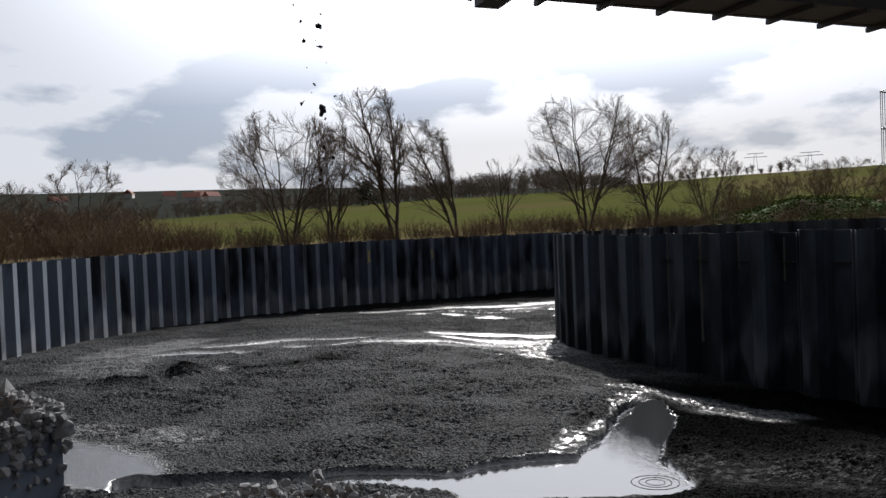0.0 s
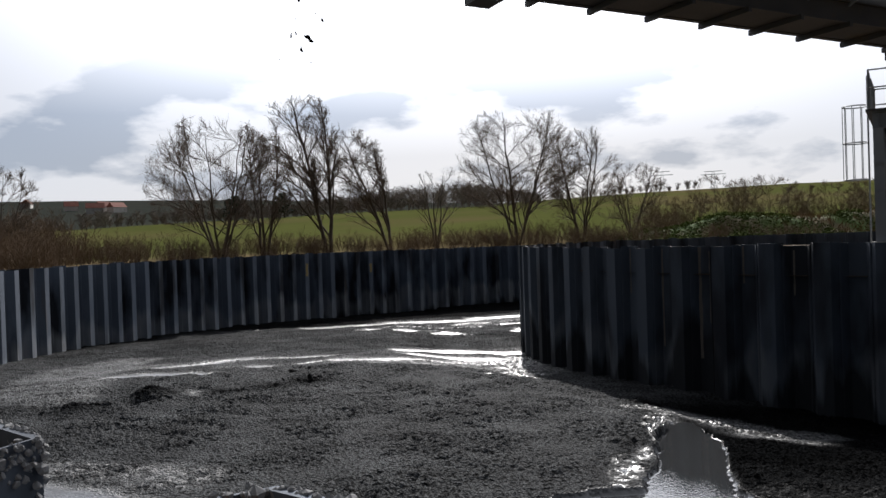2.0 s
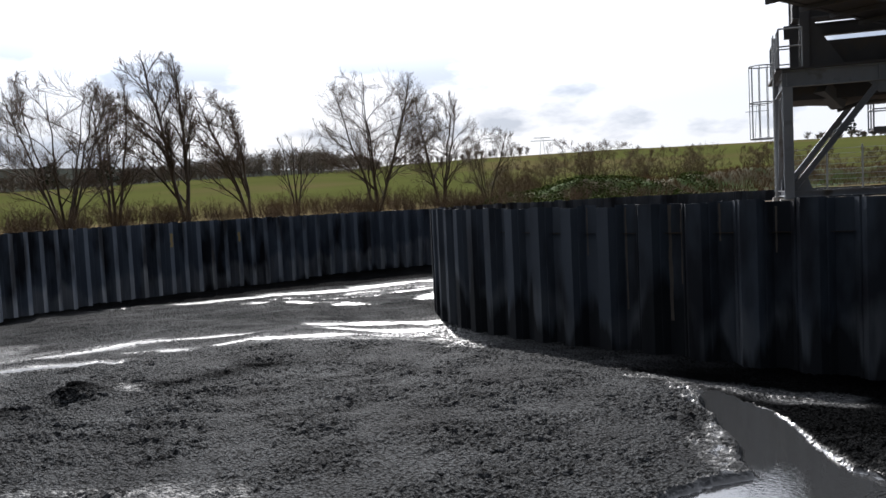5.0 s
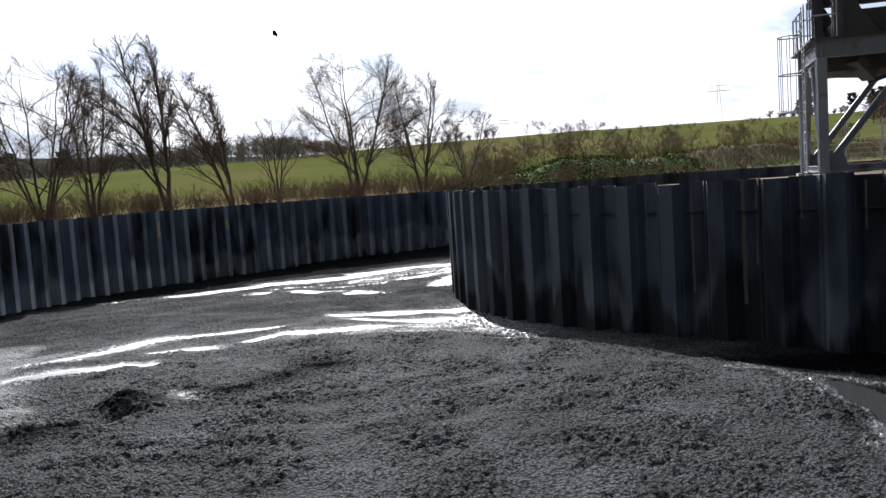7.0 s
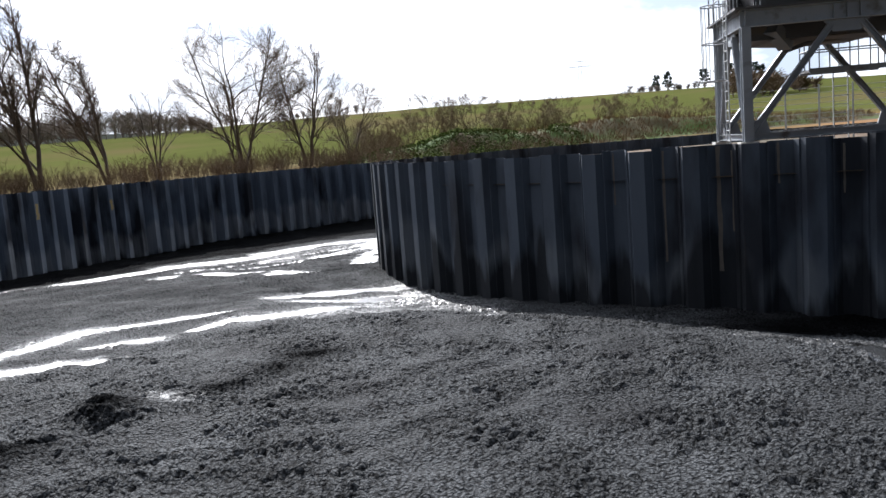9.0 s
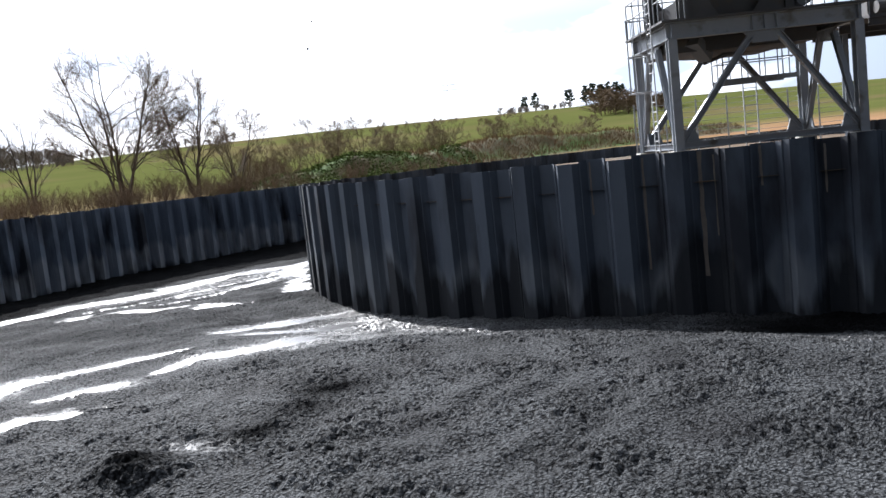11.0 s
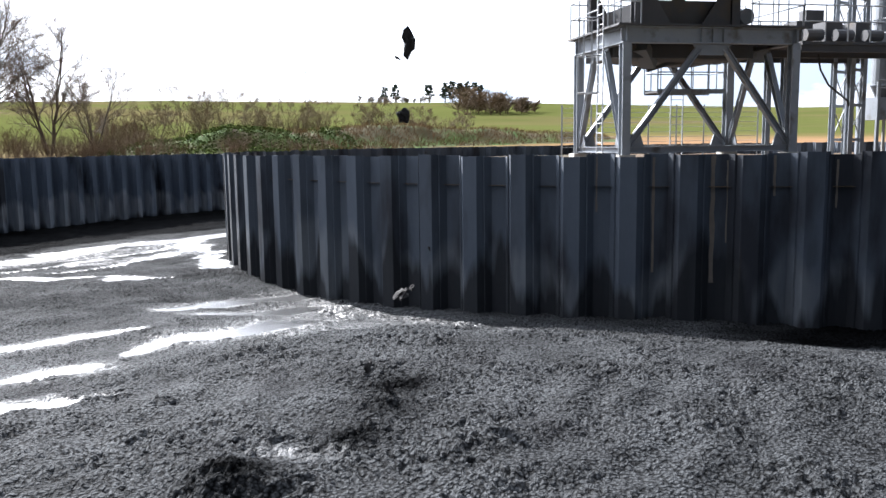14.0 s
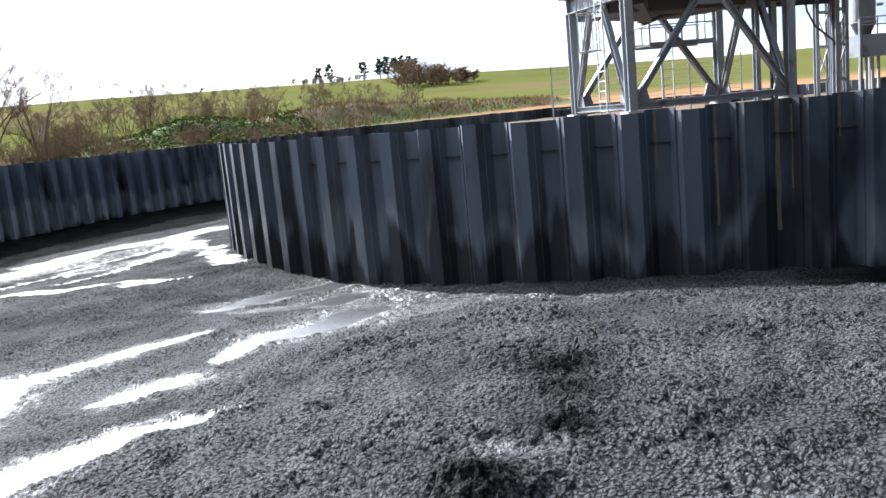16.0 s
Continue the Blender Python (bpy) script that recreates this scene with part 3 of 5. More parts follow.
# half-drained margins, where wet lumps glitter between threads of water
FROTH = [
    [(2.8, 14.3, 0.25), (3.5, 14.3, 0.5), (4.0, 13.3, 0.6), (4.3, 12.4, 0.7), (5.4, 12.7, 0.2)],
    [(3.2, 13.6, 0.25), (2.2, 11.35, 0.2), (1.5, 10.05, 0.18), (1.0, 9.5, 0.12)],
    [(0.2, 21.9, 0.5), (1.6, 22.9, 0.8), (2.9, 24.0, 0.9)],
    [(2.9, 23.6, 0.8), (2.5, 21.0, 0.7), (2.2, 19.0, 0.4), (1.2, 18.2, 0.2)],
]
DULL = [
    [(2.8, 9.0, 0.5), (4.6, 8.8, 0.9)],
    [(-5.4, 11.6, 0.4), (-3.4, 10.8, 0.5)],
    [(-1.0, 20.6, 0.5), (1.6, 20.6, 0.8), (3.0, 21.4, 0.8)],
    [(-4.5, 16.2, 0.15), (-4.1, 15.8, 0.22)],
    [(0.5, 38.4, 0.9), (7.5, 38.6, 1.6)],
    [(3.2, 36.2, 0.8), (6.5, 35.2, 1.0)],
]


def damp(x, y):
    best = wetness(x, y)
    wx = x + 0.7 * (fbm(x / 0.9, y / 0.9, 23) - 0.5)
    wy = y + 0.7 * (fbm(x / 0.9, y / 0.9, 33) - 0.5)
    glint = smoothstep(0.50, 0.66, fbm(x / 0.07, y / 0.07, 27, 2))
    for line in NEAR_FILMS:
        best = np.maximum(best, (0.06 + 0.3 * glint) * (1 - smoothstep(0.8, 2.8, from_line(line, wx, wy))))
    for lines, most in ((FROTH, 0.8), (DULL, 0.24)):
        for line in lines:
            best = np.maximum(best, (0.08 + most * glint) * (1 - smoothstep(0.4, 1.2, from_line(line, wx, wy))))
    return best


# spots churned by clods: x, y, radius, height
CHURNED = [(-2.4, 16.8, 0.5, -0.05), (-3.1, 16.35, 0.42, -0.04), (-3.8, 16.0, 0.4, -0.04), (-5.05, 15.95, 0.42, 0.13), (-6.0, 15.25, 0.38, 0.09)]


def grit_and_wall_shade(x, y):
    """Wet black gravel with painted wall shade at the near end of the inner ring, the far wall's painted shade, and
    churned spots.
    """
    w = fbm(x / 1.1, y / 1.1, 63) - 0.5
    k = smoothstep(0.0, 0.6, x - 2.1 + 0.7 * (1 - smoothstep(11.0, 12.5, y)) - 0.18 * np.clip(y - 11, 0, 9) + 0.9 * w) * (1 - smoothstep(15.0, 17.0, y + w))
    k = k * (1 - 0.08 * (1 - smoothstep(9.5, 11, y)))
    # the far wall's cast shade, painted dark on the silt along its foot
    ro = RO - np.hypot(x - CO[0], y - CO[1])
    shade_edge = np.interp(x, [-9, -6, -1.3, 4.3, 9, 14], [1.2, 2.0, 5.4, 7.6, 9.5, 11])
    k = np.maximum(k, 0.95 * (1 - smoothstep(-0.8, 0.4, ro - shade_edge + 1.2 * w)) * smoothstep(25, 32, y))
    k = np.maximum(k, smoothstep(23.5, 27, y + 2 * w) * 0.8 * (0.6 + w))
    for px, py, s, h in CHURNED:
        k = np.maximum(k, 0.72 * np.exp(-((x - px) ** 2 + (y - py) ** 2) / (s * s)) * (0.5 + 1.4 * (w + 0.5)))
    for line in FROTH[:2]:
        k = k * smoothstep(0.7, 1.5, from_line(line, x, y))
    return np.clip(k, 0, 1) * (1 - smoothstep(0.5, 0.68, wetness(x, y)) * smoothstep(16, 19, y) - smoothstep(0.93, 1.0, wetness(x, y)))


def slurry_base(x, y):
    z = -0.05 * np.clip(y - 17.5, 0, 33)
    ri = np.hypot(x - CI[0], y - CI[1]) - RI
    z = z - 0.44 * (1 - smoothstep(0.6, 5.0, ri)) * (1 - smoothstep(24, 32, y)) - 0.10 * smoothstep(1.0, 4.5, x) * (1 - smoothstep(13, 20, y))
    z = z + 0.16 * np.exp(-((x + 1.75) ** 2 + (y - 15.6) ** 2) / 22.0)
    ro = RO - np.hypot(x - CO[0], y - CO[1])
    z = z + 0.12 * (1 - smoothstep(0, 2.5, ro))
    return z + 0.14 * (fbm(x / 3.5, y / 3.5, 41, 3) - 0.5)


def slurry(x, y):
    z = slurry_base(x, y)
    wet = wetness(x, y)
    a = np.clip(2.0 * fbm(x / 0.75, y / 0.5, 51, 3) - 0.38, 0.18, 1.05)
    # low flow ridges spreading from where the clods strike
    dr = np.hypot(x - DROP[0], y - DROP[1])
    ridge = np.sin(6.28 * (dr + 1.1 * (fbm(x / 1.2, y / 1.2, 45, 3) - 0.5)) / 0.75)
    z = z + 0.022 * ridge * smoothstep(0.7, 1.5, dr) * (1 - smoothstep(3.5, 5.5, dr)) * (1 - wet)
    wx, wy = x + 0.09 * fbm(x / 0.11, y / 0.11, 91, 2), y + 0.09 * fbm(x / 0.11, y / 0.11, 95, 2)
    rough = 0.055 * lumps(wx / 0.10, wy / 0.075, 61) + 0.06 * lumps(wx / 0.06, wy / 0.055, 71) + 0.055 * (fbm(x / 0.4, y / 0.28, 81, 4) - 0.5)
    # ridges of thicker mud between the far streams
    z = z + 0.16 * (fbm(x / 2.6, y / 0.8, 47, 3) - 0.42) * smoothstep(28, 33, y) * (1 - wet) * (1 - smoothstep(10, 12, x))
    # churned hollows and heaps where clods strike
    for px, py, s, h in CHURNED:
        k = np.exp(-((x - px) ** 2 + (y - py) ** 2) / (s * s))
        z = z + h * k
        a = a + 0.7 * k
    crack = np.abs(y - 15.4 - 0.25 * np.sin(x * 1.3) + 0.12 * (x + 4) - 0.7 * (fbm(x / 0.8, y / 0.8, 17) - 0.5))
    z = z - 0.05 * np.exp(-(crack / 0.05) ** 2) * smoothstep(-6.8, -6.0, x) * (1 - smoothstep(-5.2, -4.2, x))
    z = z + (rough - 0.05) * a * (1 - np.clip(wet / 0.8, 0, 1)) - 0.012 * wet
    return z + (-0.075 - z) * smoothstep(0.84, 0.96, wet)     # open water lies level


def in_basin(x, y):
    return (np.hypot(x - CO[0], y - CO[1]) < RO + 0.15) & (np.hypot(x - CI[0], y - CI[1]) > RI - 0.15)


xs = np.concatenate([np.arange(-11, -7, 0.08), np.arange(-7, 5.6, 0.029), np.arange(5.6, 9, 0.07), np.arange(9, 54, 0.6)])
ys = np.concatenate([np.arange(-7.5, 7.0, 0.5), np.arange(7.0, 20.0, 0.029), np.arange(20.0, 30.0, 0.06), np.arange(30.0, 57.2, 0.16)])
tagged(sheet("slurry_ground", xs, ys, slurry, M_SLUDGE, in_basin, {"wet": damp, "black": grit_and_wall_shade}), "dark grey lumpy wet slurry with shining watery streaks", "slurry", kind="structure")


# ---- sheet pile rings ----
def pile_mesh(name, r, top, inward, seed):
    """One rolled pile: a flange with two half webs, 12 mm thick, its top edge uneven. Local x along the wall, y outward from the centre."""
    rnd = random.Random(seed)
    s = 1 if inward else -1
    d = (-0.22 if r > 20 else -0.12) * s
    prof = [(-0.255, 0.0), (-0.235, 0.0), (-0.145, d), (0.145, d), (0.235, 0.0), (0.255, 0.0)]
    th = 0.016
    g = Geo()
    zt = [top + rnd.uniform(-0.015, 0.015)] * 6
    lo, n = -3.2, len(prof)
    ring = [(x, y + th * s) for x, y in prof] + [(x, y - th * s * 0.2) for x, y in prof[::-1]]
    m = len(ring)
    vs = [(x, y, lo) for x, y in ring] + [(x, y, zt[0]) for x, y in ring]
    fs = [(i, (i + 1) % m, (i + 1) % m + m, i + m) for i in range(m)]
    for i in range(n - 1):
        fs.append((m + i, m + i + 1, m + m - 2 - i, m + m - 1 - i))
    g.add(vs, fs)
    return g.mesh(name, M_PILE_OUT if r > 20 else M_PILE)


N_OUTER, PHASE = 406, 0.71
RIM_DEG, RIM_Z = [0, 60, 110, 150, 190, 194, 218, 220, 221.5, 223.3, 225, 226.8, 300, 360], [-0.35, -0.32, -0.25, -0.18, -0.13, -0.3, -0.3, -0.24, -0.12, -0.07, -0.05, 0.0, 0.0, -0.35]


def rim(deg):
    """How far the uneven pile tops of the outer ring lie below the highest."""
    low = 0.24 if round((deg - PHASE) * N_OUTER / 360) % 2 == 0 and 200 < deg < 240 else 0.0
    return float(np.interp(deg, RIM_DEG, RIM_Z)) - low


def ring_wall(name, c, r, top, count, label, lo_deg, hi_deg, phase=0.0):
    """Piles facing in and out in turn; those on the stretch from lo to hi stand as parts, the rest as one."""
    wall = thing(name, pose(c[0], c[1], 0), label, "wall", kind="structure")
    kinds = [[pile_mesh("pile", r, top, k, 10 * k + i) for i in range(4)] for k in (0, 1)]
    rnd = random.Random(5)
    rest = Geo()
    for i in range(count):
        deg = 360.0 * i / count + phase
        m = pose(0, 0, 0, 0, 0, deg - 90) @ pose(0, r, 0)
        me = kinds[i % 2][rnd.randrange(4)]
        if (deg - lo_deg) % 360 < (hi_deg - lo_deg):
            ob = new("pile", me)
            ob.parent = wall
            ob.matrix_basis = m @ pose(0, 0, rnd.uniform(-0.02, 0.02) + (rim(deg) if r > 20 else 0), 0, 0, rnd.uniform(-1, 1))
        else:
            k = len(rest.v)
            m = m @ pose(0, 0, rim(deg) if r > 20 else 0)
            rest.v.extend(tuple(m @ v.co) for v in me.vertices)
            rest.f.extend(tuple(j + k for j in p.vertices) for p in me.polygons)
    ob = part("piles", rest, M_PILE_OUT if r > 20 else M_PILE, wall)
    ob["kind"] = "stuff"
    return wall


# ---- dried mud on the near pile tops ----
def crust():
    """Ragged dried slurry splashed over the rim of the piles beside the path."""
    rnd = random.Random(3)
    g = Geo()
    pts = []
    for i in range(N_OUTER):
        deg = 360.0 * i / N_OUTER + PHASE
        if not 219 < deg < 231:
            continue
        d = 0.22 if i % 2 == 0 else -0.22
        for x, y in ((0.24, 0.0), (0.19, d / 2), (0.145, d), (0.07, d), (0.0, d), (-0.07, d), (-0.145, d), (-0.19, d / 2), (-0.24, 0.0)):
            a = radians(deg) - x / RO
            pts.append(Vector((CO[0] + (RO + y) * math.cos(a), CO[1] + (RO + y) * math.sin(a), TOP_O + rim(deg))))
    for i in range(len(pts) - 1):
        thick = 0.6 + 0.8 * abs(noise.noise(pts[i] * 0.9))
        for j in range(60):
            p = pts[i].lerp(pts[i + 1], (j + rnd.random()) / 60)
            blob(g, p + Vector((rnd.uniform(-0.012, 0.012), rnd.uniform(-0.012, 0.012), rnd.uniform(-0.03, 0.018))), rnd.uniform(0.004, 0.012) * thick, rnd)
        for j in range(7):
            p = pts[i].lerp(pts[i + 1], rnd.random())
            blob(g, p + Vector((rnd.uniform(-0.015, 0.015), rnd.uniform(-0.015, 0.015), rnd.uniform(-0.07, 0.012))), rnd.uniform(0.010, 0.022) * thick, rnd)
        for j in range(50):
            p = pts[i].lerp(pts[i + 1], rnd.random())
            q = Vector((CO[0], CO[1], p.z)) - p
            drop = rnd.random() ** 1.5
            blob(g, p + q.normalized() * rnd.uniform(0.0, 0.015) + Vector((0, 0, -0.4 * drop)), rnd.uniform(0.004, 0.012) * thick * (1.1 - 0.6 * drop), rnd)
    return tagged(new("mud_crust", g.mesh("mud_crust", M_CRUST)), "pale dried mud crusted on the near pile tops", "mud", kind="stuff")


ICO_V, ICO_F = [], []


def ico():
    bm = bmesh.new()
    bmesh.ops.create_icosphere(bm, subdivisions=1, radius=1)
    bm.verts.ensure_lookup_table()
    ICO_V.extend(v.co.copy() for v in bm.verts)
    ICO_F.extend(tuple(v.index for v in f.verts) for f in bm.faces)
    bm.free()


ico()


def blob(g, p, r, rnd, squash=1.0):
    o = Vector((rnd.random() * 50, rnd.random() * 50, rnd.random() * 50))
    vs = []
    for v in ICO_V:
        k = r * (1 + 0.9 * noise.noise(v * 1.3 + o))
        vs.append((p.x + v.x * k, p.y + v.y * k, p.z + v.z * k * squash))
    g.add(vs, ICO_F)


crust()

# ---- trees ----
def bend(p, q, r, n):
    """Points on a curve from p to r that sets out towards q."""
    return [p * (1 - t) ** 2 + q * (2 * t * (1 - t)) + r * t * t for t in (i / n for i in range(n + 1))]


def bare_tree(x, y, height, radius, stems, seed, label, name="bare_tree", lean=0.0, low=0.28, limbs=22, thick=0.017, fine=(9, 6, 4), bark=None, twig=None, group="bare trees behind the basin"):
    """A leafless tree: stems fan out into limbs that reach a rounded crown, and ever finer twigs fill it.
    lean: how far the crown's middle stands to the side of the foot; low: where the crown begins, as a share of the height."""
    rnd = random.Random(seed)
    z = float(terrain(np.array(x), np.array(y))) - 0.1
    tree = thing(name, pose(x, y, z), label, "tree", group)
    gs = [Geo(), Geo(), Geo()]
    mid, half = Vector((lean, 0, height * (1 + low) / 2)), Vector((radius, radius, height * (1 - low) / 2))
    girth = height * thick / stems ** 0.35

    def unit():
        return Vector((rnd.gauss(0, 1), rnd.gauss(0, 1), rnd.gauss(0, 1))).normalized()

    def inside(p, d, length):
        """Shortens a twig that would leave the crown's rounded outline."""
        for k in range(2):
            e = p + d * length - mid
            if (e.x / half.x) ** 2 + (e.y / half.y) ** 2 + (e.z / half.z) ** 2 < rnd.uniform(0.95, 1.2):
                break
            length *= 0.7
        return length

    def shoot(p, d, length, rad, level):
        length = inside(p, d, length)
        turn = (d + unit() * 0.28 + Vector((0, 0, 0.12))).normalized()
        q, e = p + d * length * 0.5, p + d * length * 0.5 + turn * length * 0.5
        gs[1 if level == 0 else 2].tube([p, q, e] if level < 2 else [p, e], [rad, rad * 0.75, rad * 0.5] if level < 2 else [rad, rad * 0.6], 4 if level == 0 else 3, False)
        if level == 2:
            return
        for k in range(fine[level + 1]):
            f = 0.2 + 0.8 * (k + rnd.random()) / fine[level + 1]
            s = p.lerp(q, f * 2) if f < 0.5 else q.lerp(e, f * 2 - 1)
            nd = (turn * 0.75 + unit() * 0.62 + Vector((0, 0, 0.1))).normalized()
            shoot(s, nd, length * rnd.uniform(0.45, 0.8), max(rad * 0.5, 0.0055), level + 1)
    for k in range(stems):
        a = 2 * math.pi * (k + rnd.random() * 0.5) / stems
        away = Vector((math.cos(a), math.sin(a), 0)) * (1 if stems > 1 else 0.15)
        foot = away * 0.16
        top = mid + Vector((half.x * 0.62 * away.x, half.y * 0.62 * away.y, half.z * rnd.uniform(0.6, 0.82)))
        knee = foot + Vector((lean * 0.45, 0, height * 0.5)) + away * radius * 0.36
        trunk = bend(foot, knee, top, 9)
        wob = [p + unit() * height * 0.008 for p in trunk[1:-1]]
        trunk = [trunk[0]] + wob + [trunk[-1]]
        gs[0].tube(trunk, [girth * (1 - 0.85 * i / 9) for i in range(10)], 7, False)
        n = max(4, limbs // stems)
        for j in range(n):
            f = 0.10 + 0.80 * (j + rnd.random() * 0.7) / n
            i = min(int(f * 9), 8)
            p = trunk[i].lerp(trunk[i + 1], f * 9 - i)
            b = a + (j * 2.4 if stems == 1 else rnd.uniform(-1.5, 1.5) + 0.4 * (-1) ** j)
            up = -0.55 + 1.5 * (j + rnd.random()) / n
            up = min(up, 0.95)
            side = math.sqrt(max(0.05, 1 - up * up))
            end = mid + Vector((half.x * side * math.cos(b), half.y * side * math.sin(b), half.z * up)) * rnd.uniform(0.86, 1.02)
            if end.z < p.z + 0.3:
                end.z = p.z + rnd.uniform(0.1, 0.6)
            span = (end - p).length
            limb = bend(p, p.lerp(end, 0.45) + Vector((0, 0, span * 0.16)), end, 5)
            limb = [limb[0]] + [v + unit() * span * 0.03 for v in limb[1:-1]] + [limb[-1]]
            lr = girth * (1 - 0.75 * f) * 0.6
            gs[1].tube(limb, [lr * (1 - 0.8 * v / 5) for v in range(6)], 5, False)
            for m in range(fine[0]):
                g = 0.12 + 0.88 * (m + rnd.random()) / fine[0]
                v = min(int(g * 5), 4)
                s = limb[v].lerp(limb[v + 1], g * 5 - v)
                nd = ((limb[v + 1] - limb[v]).normalized() * 0.8 + unit() * 0.6 + Vector((0, 0, 0.16))).normalized()
                shoot(s, nd, max(span, radius * 0.5) * rnd.uniform(0.2, 0.42) * (1.25 - 0.6 * g), max(lr * 0.4, 0.014), 0)
    part("trunk", gs[0], bark or M_BARK, tree, smooth=True)
    part("branch_frame", gs[1], bark or M_BARK, tree, smooth=True)
    part("crown", gs[2], twig or M_TWIG, tree, smooth=True)
    return tree


bare_tree(-9.2, 50.0, 8.4, 4.0, 6, 11, "bare multi-stemmed tree with fine brown twigs", limbs=36, low=0.1)
bare_tree(-7.0, 53.5, 8.8, 1.9, 3, 12, "slender upright bare tree with thin stems", limbs=21, low=0.12)
bare_tree(-3.2, 56.3, 10.9, 2.7, 2, 13, "tall bare leaning tree with thin twiggy crown", lean=-1.7, low=0.25, limbs=30)
bare_tree(1.0, 62.0, 9.2, 2.9, 2, 14, "bare tree leaning well over, with a twiggy crown", lean=-2.9, low=0.22, limbs=30)
bare_tree(5.0, 67.0, 7.0, 2.3, 3, 15, "small bare shrubby tree", limbs=10, fine=(5, 4, 3))
bare_tree(12.9, 74.0, 12.6, 5.8, 5, 16, "broad round-crowned bare tree", limbs=45, low=0.1)
bare_tree(19.3, 76.0, 11.1, 3.8, 4, 17, "upright bare tree with a rounded crown", limbs=32, low=0.1)
bare_tree(27.0, 84.5, 8.0, 4.0, 5, 18, "low bushy bare tree", limbs=25, low=0.05)
bare_tree(-21.0, 49.0, 5.8, 2.6, 4, 19, "bushy bare tree in the hedge", limbs=20, low=0.05)
bare_tree(-29.5, 50.0, 7.3, 3.1, 4, 20, "tall bare tree at the hedge's end", limbs=14)
bare_tree(-26.0, 49.0, 4.9, 2.3, 4, 29, "small bushy bare tree in the hedge", limbs=10, low=0.1)


def shrub_mesh(seed, height, mat, stems=26):
    rnd = random.Random(seed)
    g = Geo()
    for k in range(stems):
        a = rnd.uniform(0, 6.28)
        r = rnd.uniform(0, 0.55) * height
        p = Vector((r * math.cos(a), r * math.sin(a), 0))
        d = Vector((0.35 * math.cos(a) + rnd.gauss(0, 0.15), 0.35 * math.sin(a) + rnd.gauss(0, 0.15), 1)).normalized()
        ln = height * rnd.uniform(0.45, 1.0)
        q = p + d * ln * 0.5
        d2 = (d + Vector((rnd.gauss(0, 0.2), rnd.gauss(0, 0.2), 0.1))).normalized()
        e = q + d2 * ln * 0.5
        g.tube([p, q, e], [0.02, 0.014, 0.006], 3, False)
        for j in range(9):
            f = rnd.uniform(0.2, 1)
            s = p.lerp(q, f * 2) if f < 0.5 else q.lerp(e, f * 2 - 1)
            t = s + Vector((rnd.gauss(0, 0.5), rnd.gauss(0, 0.5), rnd.uniform(0.2, 1.0))).normalized() * ln * rnd.uniform(0.12, 0.34)
            g.tube([s, t], [0.009, 0.004], 3, False)
            for i in range(2):
                u = s.lerp(t, rnd.uniform(0.3, 0.9))
                w = u + Vector((rnd.gauss(0, 0.5), rnd.gauss(0, 0.5), rnd.uniform(0.1, 0.9))).normalized() * ln * rnd.uniform(0.06, 0.18)
                g.tube([u, w], [0.007, 0.004], 3, False)
    return g.mesh("shrub", mat)


SHRUBS = [shrub_mesh(40 + i, 2.2, M_BRUSH) for i in range(4)]


def shrubs():
    rnd = random.Random(8)
    spots = []
    for i in range(170):
        a = radians(rnd.uniform(70, 198))
        r = RO + rnd.uniform(2.0, 9.0) + (12 * rnd.random() ** 2 if rnd.random() < 0.5 else 0)
        x, y = CO[0] + r * math.cos(a), CO[1] + r * math.sin(a)
        s = rnd.uniform(0.35, 0.8)
        if x < -14:
            s *= 1.6
        elif x > -12 and x < 3:
            s *= 0.95
        spots.append((x, y, s))
    for i in range(24):
        spots.append((rnd.uniform(4, 34), rnd.uniform(64, 92), rnd.uniform(0.6, 1.1)))
    for i in range(22):
        az, r = radians(rnd.uniform(22, 46)), rnd.uniform(88, 104)
        spots.append((CAM0[0] + r * math.sin(az), CAM0[1] + r * math.cos(az), rnd.uniform(0.9, 1.9)))
    for i in range(70):
        az, r = radians(rnd.uniform(-31, -15.5)), rnd.uniform(46, 60)
        spots.append((CAM0[0] + r * math.sin(az), CAM0[1] + r * math.cos(az), rnd.uniform(0.8, 1.6) * (0.55 if az > radians(-17.5) else 1)))
    for x, y, s in spots:
        ob = new("shrub", SHRUBS[rnd.randrange(4)])
        tagged(ob, "leafless brown scrub bush", "bush", "scrub behind the basin")
        ob.matrix_basis = pose(x, y, float(terrain(np.array(x), np.array(y))) - 0.05, 0, 0, rnd.uniform(0, 360)) @ Matrix.Scale(s, 4)


shrubs()


def hillside_bushes():
    """Rounded leafless bushes along the foot of the slope."""
    for az, r, h in ((25.5, 92, 4.6), (27.0, 93, 6.2), (28.6, 95, 5.6), (30.3, 94, 6.0), (32.0, 97, 4.6), (34.5, 97, 5.0), (36.2, 99, 4.8), (39.0, 100, 4.2), (40.5, 102, 4.6), (43.0, 104, 3.8), (46.0, 106, 3.2), (23.0, 98, 3.6)):
        x, y = CAM0[0] + r * math.sin(radians(az)), CAM0[1] + r * math.cos(radians(az))
        bare_tree(x, y, h, h * 0.6, 5, int(az * 10), "round leafless bush on the slope", "bare_bush", low=0.05, limbs=15, thick=0.010, fine=(6, 6, 5), twig=M_BRUSH, group="bushes on the slope")


hillside_bushes()


